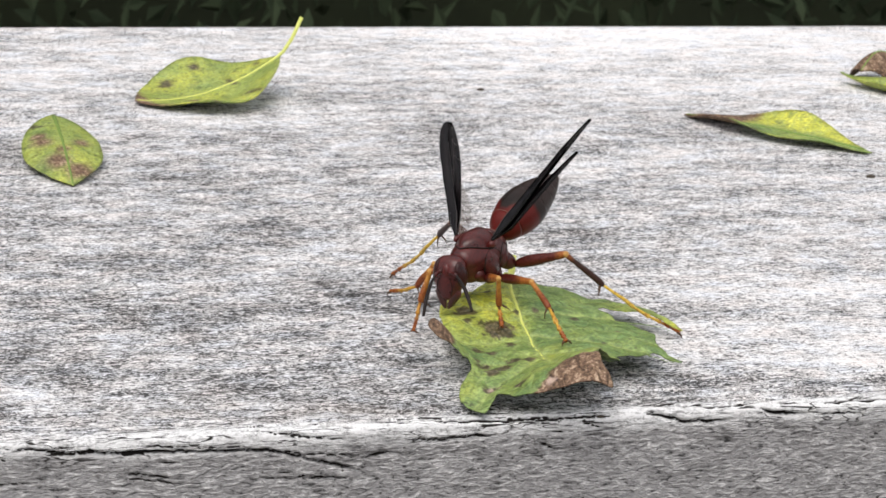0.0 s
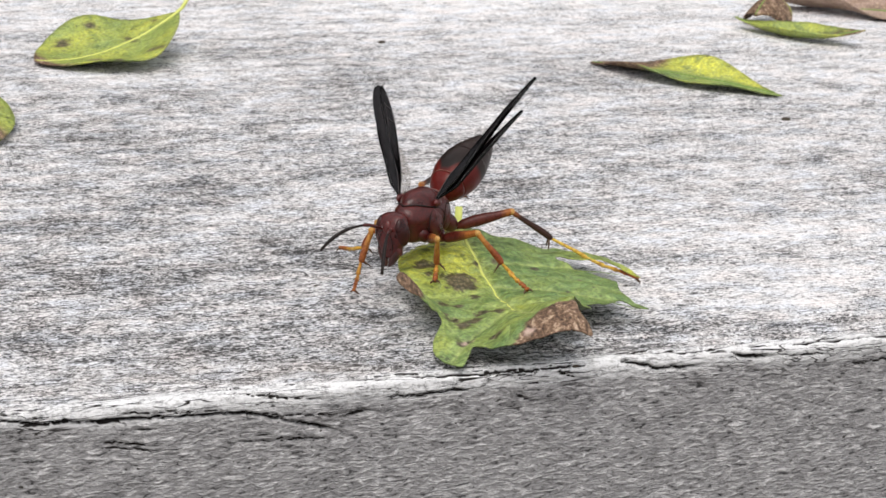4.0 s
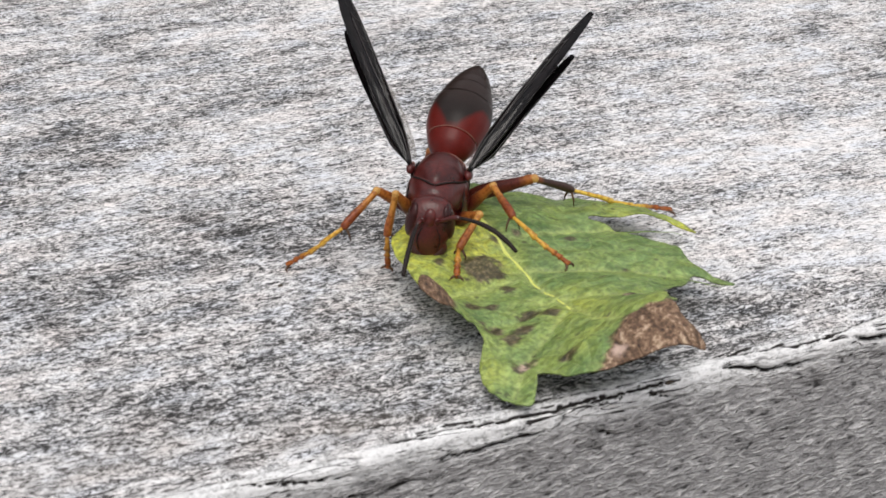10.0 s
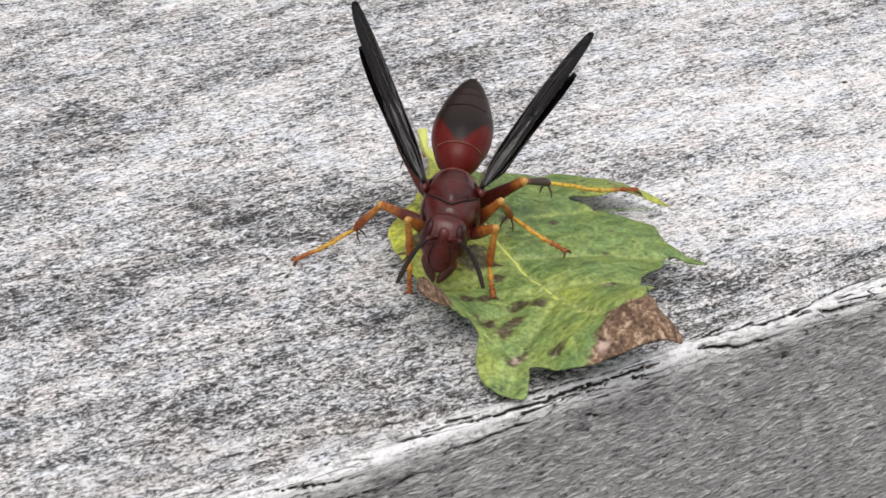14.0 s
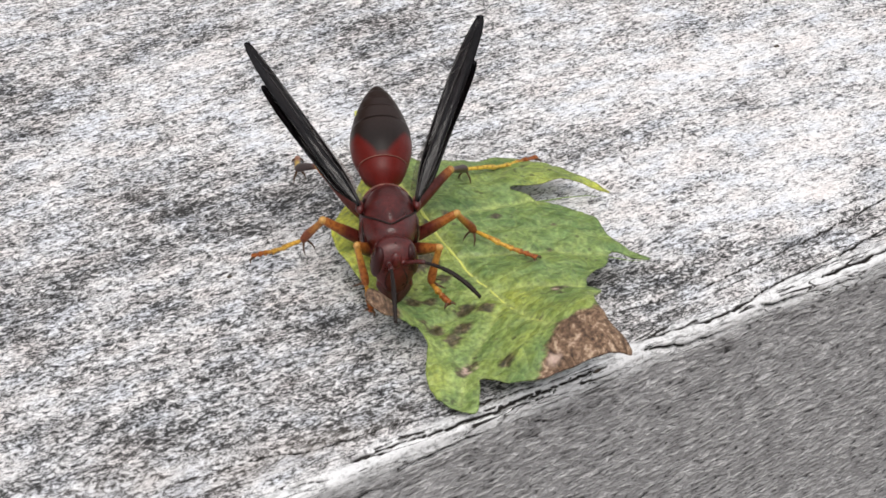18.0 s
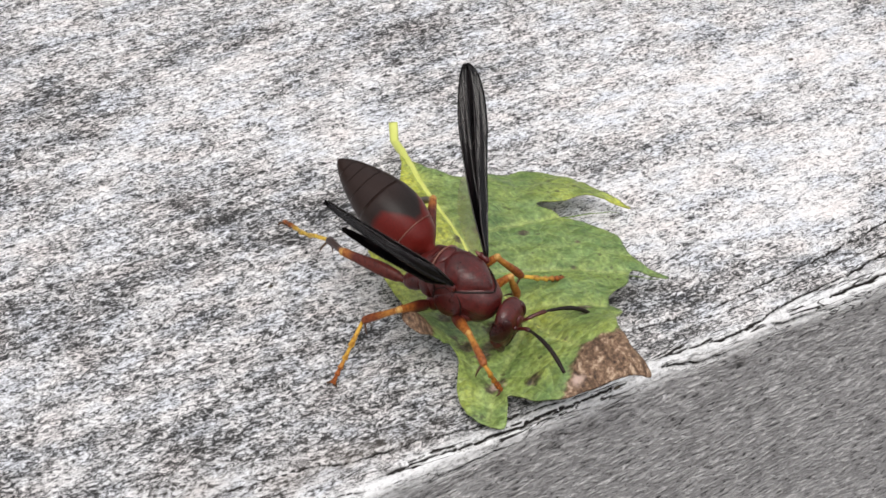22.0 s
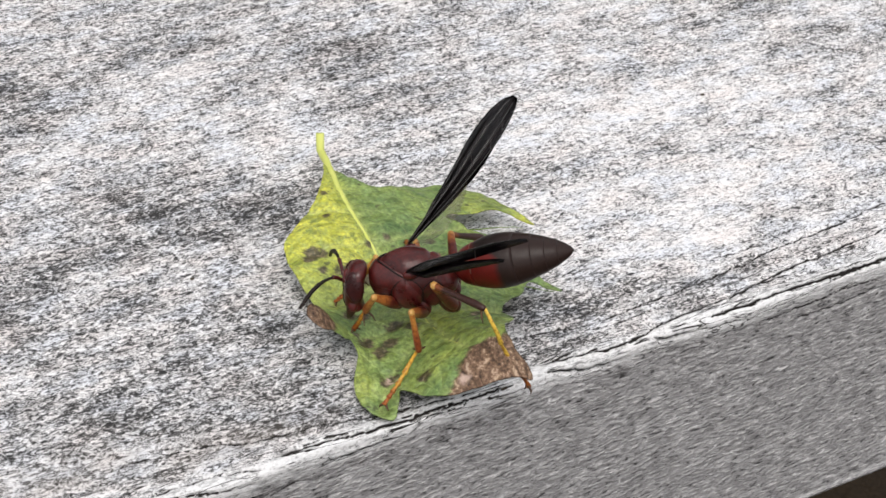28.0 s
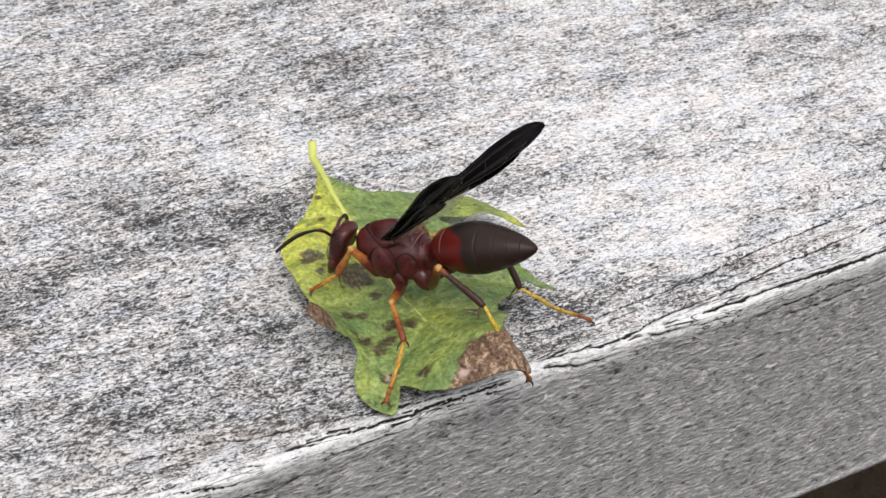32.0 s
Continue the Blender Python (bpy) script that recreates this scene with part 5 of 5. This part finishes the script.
    stance(19, (0.59, 2.07, 0.91, -0.5, 10.4, -105.7), (-3.8, 1.4, 1.3), (9.6, -5), (31.4, 33.2, 33.3, 34), (-2, 19, 5, -12),
           (45, 42, 12, -43, -12, -30), (79, 37, 114, -57, 40, 5), (113, 34, 137, -44, 120, -25), (-49, 49, -10, -73, -146, -86), (-83, 21, -42, -2, -95, -62), (-101, 40, 172, -53, -159, -42))
    stance(20, (0.47, 2.05, 0.89, 1.1, 11.9, -102.5), (-4.2, 3.4, 4.2), (5.1, -5.6), (32, 34.3, 32.2, 33.6), (4, 51, -5, -23),
           (40, 39, 9, -32, -14, -23), (72, 36, 107, -56, 47, 6), (86, 66, 133, -44, 137, -36), (-47, 54, -2, -70, 149, -78), (-82, 31, -148, -69, -51, -18), (-107, 42, -174, -61, -174, -40))
    stance(21, (0.46, 1.53, 0.94, 3.9, 24.7, -82), (-4.1, 9.7, 8.5), (-1.8, 0.1), (29.7, 34.6, 38.6, 39.9), (-10, 55, 54, 17),
           (62, 54, 76, -52, -27, -31), (52, 62, 89, -45, 51, -16), (156, 72, 140, -68, 138, -45), (-54, 47, 10, -40, -6, -10), (-87, 25, -129, -65, -53, -11), (-144, 0, 139, -54, 164, -53))
    stance(22, (0.39, 1.31, 0.98, 4, 21.9, -70), (2.3, -2.4, 8.5), (3.2, -2.7), (36.2, 25.5, 49, 36.6), (11, 55, -22, -29),
           (56, 50, 57, -60, -49, -23), (55, 56, 49, -39, 69, -25), (128, 11, 126, -54, 156, -55), (-38, 32, -31, 8, 27, -47), (-99, 28, -160, -56, -70, -47), (-173, -17, 136, -43, 148, -45))
    stance(23, (0.41, 0.9, 1.17, 5, 9, -58.1), (2.4, -7.5, 5.7), (14.7, -3.7), (32.2, 35.4, 45.5, 34.6), (36, 40, 11, -63),
           (52, 34, 39, -48, 16, -39), (30, 40, 79, -49, 83, -34), (114, 33, 136, -40, 149, -55), (-68, 31, 43, -74, -16, -63), (-177, -25, -115, 9, -124, -64), (-128, 32, 155, -49, 170, -49))
    stance(24, (0.7, 0.68, 1.26, 3.8, 8.7, -58.2), (1.3, -10.2, 5.3), (8.8, -4.2), (30.9, 33.8, 40.8, 36.2), (69, 39, -3, -66),
           (58, 16, 51, -47, 44, -47), (75, 36, 71, -52, 73, -44), (112, 38, 134, -35, 143, -38), (-69, 40, 20, -68, -27, -43), (-120, 27, 156, -56, -132, -79), (-146, 11, 161, -46, 179, -44))
    stance(24.5, (0.84, 0.7, 1.15, 3.8, 8.7, -62.6), (0.2, -7.8, 0.6), (4.9, -5.7), (32.5, 31.7, 38.1, 33.6), (73, 47, 10, -65),
           (59, 25, 58, -41, 21, -60), (75, 38, 72, -49, 74, -38), (113, 39, 135, -34, 145, -34), (-66, 35, 30, -70, -40, -19), (-113, 36, 178, -48, -119, -71), (-140, 11, 177, -39, -178, -43))
    stance(26.5, (0.82, 0.98, 1.15, 2, 8.4, -201.9), (6.2, 3.3, -1.3), (11.6, -3.2), (32, 33, 42.7, 39.6), (3, 51, 14, -86),
           (68, 35, -48, -26, -17, -48), (86, 43, 120, -24, 95, -74), (-133, -14, 100, 25, -146, -63), (-45, 27, -26, -55, -3, -47), (-77, 44, -74, -45, -79, -25), (-108, 49, -134, -43, -121, -43))
    stance(27, (0.91, 1.07, 1.08, -0.6, 11.5, -204.6), (3.4, -3.6, -1), (9.3, -2), (45.4, 34.8, 37.8, 39.4), (7, 44, 21, -72),
           (46, 48, -48, -49, -54, -50), (91, 45, 121, -30, 83, -58), (68, 53, -161, -39, 172, -70), (-46, 35, -22, -48, 3, -44), (-78, 44, -76, -45, -81, -24), (-100, 26, -131, -48, -120, -41))
    stance(28, (0.92, 0.98, 1.08, 3, 9.2, -212.6), (4.6, -4.6, 2.6), (11.5, -7), (41.7, 30.3, 38.5, 37.5), (-3, 57, 12, -79),
           (44, 39, -59, -50, -42, -56), (76, 34, 177, -88, 54, -27), (66, 51, 144, -7, -147, -69), (-46, 33, -21, -53, 4, -42), (-78, 45, -76, -44, -82, -21), (-86, 24, -130, -32, -107, -33))
    stance(29, (0.99, 1.1, 1.01, 3.8, 12.1, -223.4), (0.6, -9.1, 1.9), (8.1, -5.4), (36.3, 33.3, 42.4, 32.5), (2, 73, 19, -84),
           (55, 58, 88, -35, -23, -48), (85, 31, 121, -83, 65, -28), (88, 53, 147, -12, -136, -67), (-46, 43, -16, -49, 19, -21), (-78, 45, -77, -44, -84, -18), (-78, 14, -123, -40, -94, -19))
    stance(30, (1.11, 1.16, 0.97, 1.7, 12.7, -235.2), (3.4, -15.2, 3.3), (10, 0), (32.3, 38.2, 21.7, 40.6), (-12, 67, 19, -83),
           (13, 52, -10, -27, -28, -45), (90, 31, 143, -83, 85, -23), (94, 57, 171, -28, -116, -66), (-48, 46, -16, -47, 16, -31), (-78, 44, -76, -43, -83, -21), (-51, 14, 143, 8, -83, -28))
    stance(31, (1.18, 1.36, 0.89, 1, 10, -233.5), (-0.4, -17.3, 2.5), (10.2, -0.2), (24.2, 41.1, 20.7, 39.2), (-6, 74, 29, -77),
           (25, 33, -4, -31, 7, -20), (91, 31, 128, -48, 80, -25), (105, 57, 161, -20, -125, -67), (-50, 52, -15, -42, 26, -20), (-79, 45, -77, -42, -84, -17), (-160, 55, 161, -54, -121, -43))
    stance(32, (1.08, 1.51, 1.04, 4.8, 10.4, -236.5), (3, -13.1, 4.9), (11, -6.7), (31.9, 38.8, 15.4, 35.7), (2, 63, 18, -83),
           (28, 48, -13, -58, 23, -31), (103, 10, 132, -39, 88, -42), (125, 41, 169, -30, -116, -62), (-49, 48, -14, -47, 18, -29), (-78, 45, -76, -43, -83, -19), (-158, 37, 164, -60, -118, -37))
    steps = [k / 4 for k in range(129)]
    rows = [between(t) for t in steps]
    walk(WASP, [(t, at_cm(*r[:6])) for t, r in zip(steps, rows)])
    walk(HEAD, [(t, at_cm(0.489, 0, 0.185, *r[6:9])) for t, r in zip(steps, rows)])
    walk(BELLY, [(t, at_cm(-0.427, 0, 0.065, 0, *r[9:11])) for t, r in zip(steps, rows)])
    walk(WINGS["L"], [(t, wing_pose("L", *r[11:13])) for t, r in zip(steps, rows)])
    walk(WINGS["R"], [(t, wing_pose("R", *r[13:15])) for t, r in zip(steps, rows)])
    walk(FEELERS["L"], [(t, at_cm(0.310, 0.07, -0.174, 0, *r[15:17])) for t, r in zip(steps, rows)])
    walk(FEELERS["R"], [(t, at_cm(0.310, -0.07, -0.174, 0, *r[17:19])) for t, r in zip(steps, rows)])
    for j, leg in enumerate(("L1", "L2", "L3", "R1", "R2", "R3")):
        side, k = (1 if leg[0] == "L" else -1), int(leg[1]) - 1
        tracks = ([], [], [])
        for t, r in zip(steps, rows):
            p = Vector((HIPS[k][0], HIPS[k][1] * side, HIPS[k][2]))
            for i, track in enumerate(tracks):
                q = p + LEGS[k][i] * Vector(r[19 + 9 * j + 3 * i : 22 + 9 * j + 3 * i]).normalized()
                track.append((t, aim(p, q, side)))
                p = q
        for piece, track in zip(SIX_LEGS[leg], tracks):
            walk(piece, track)


motions()
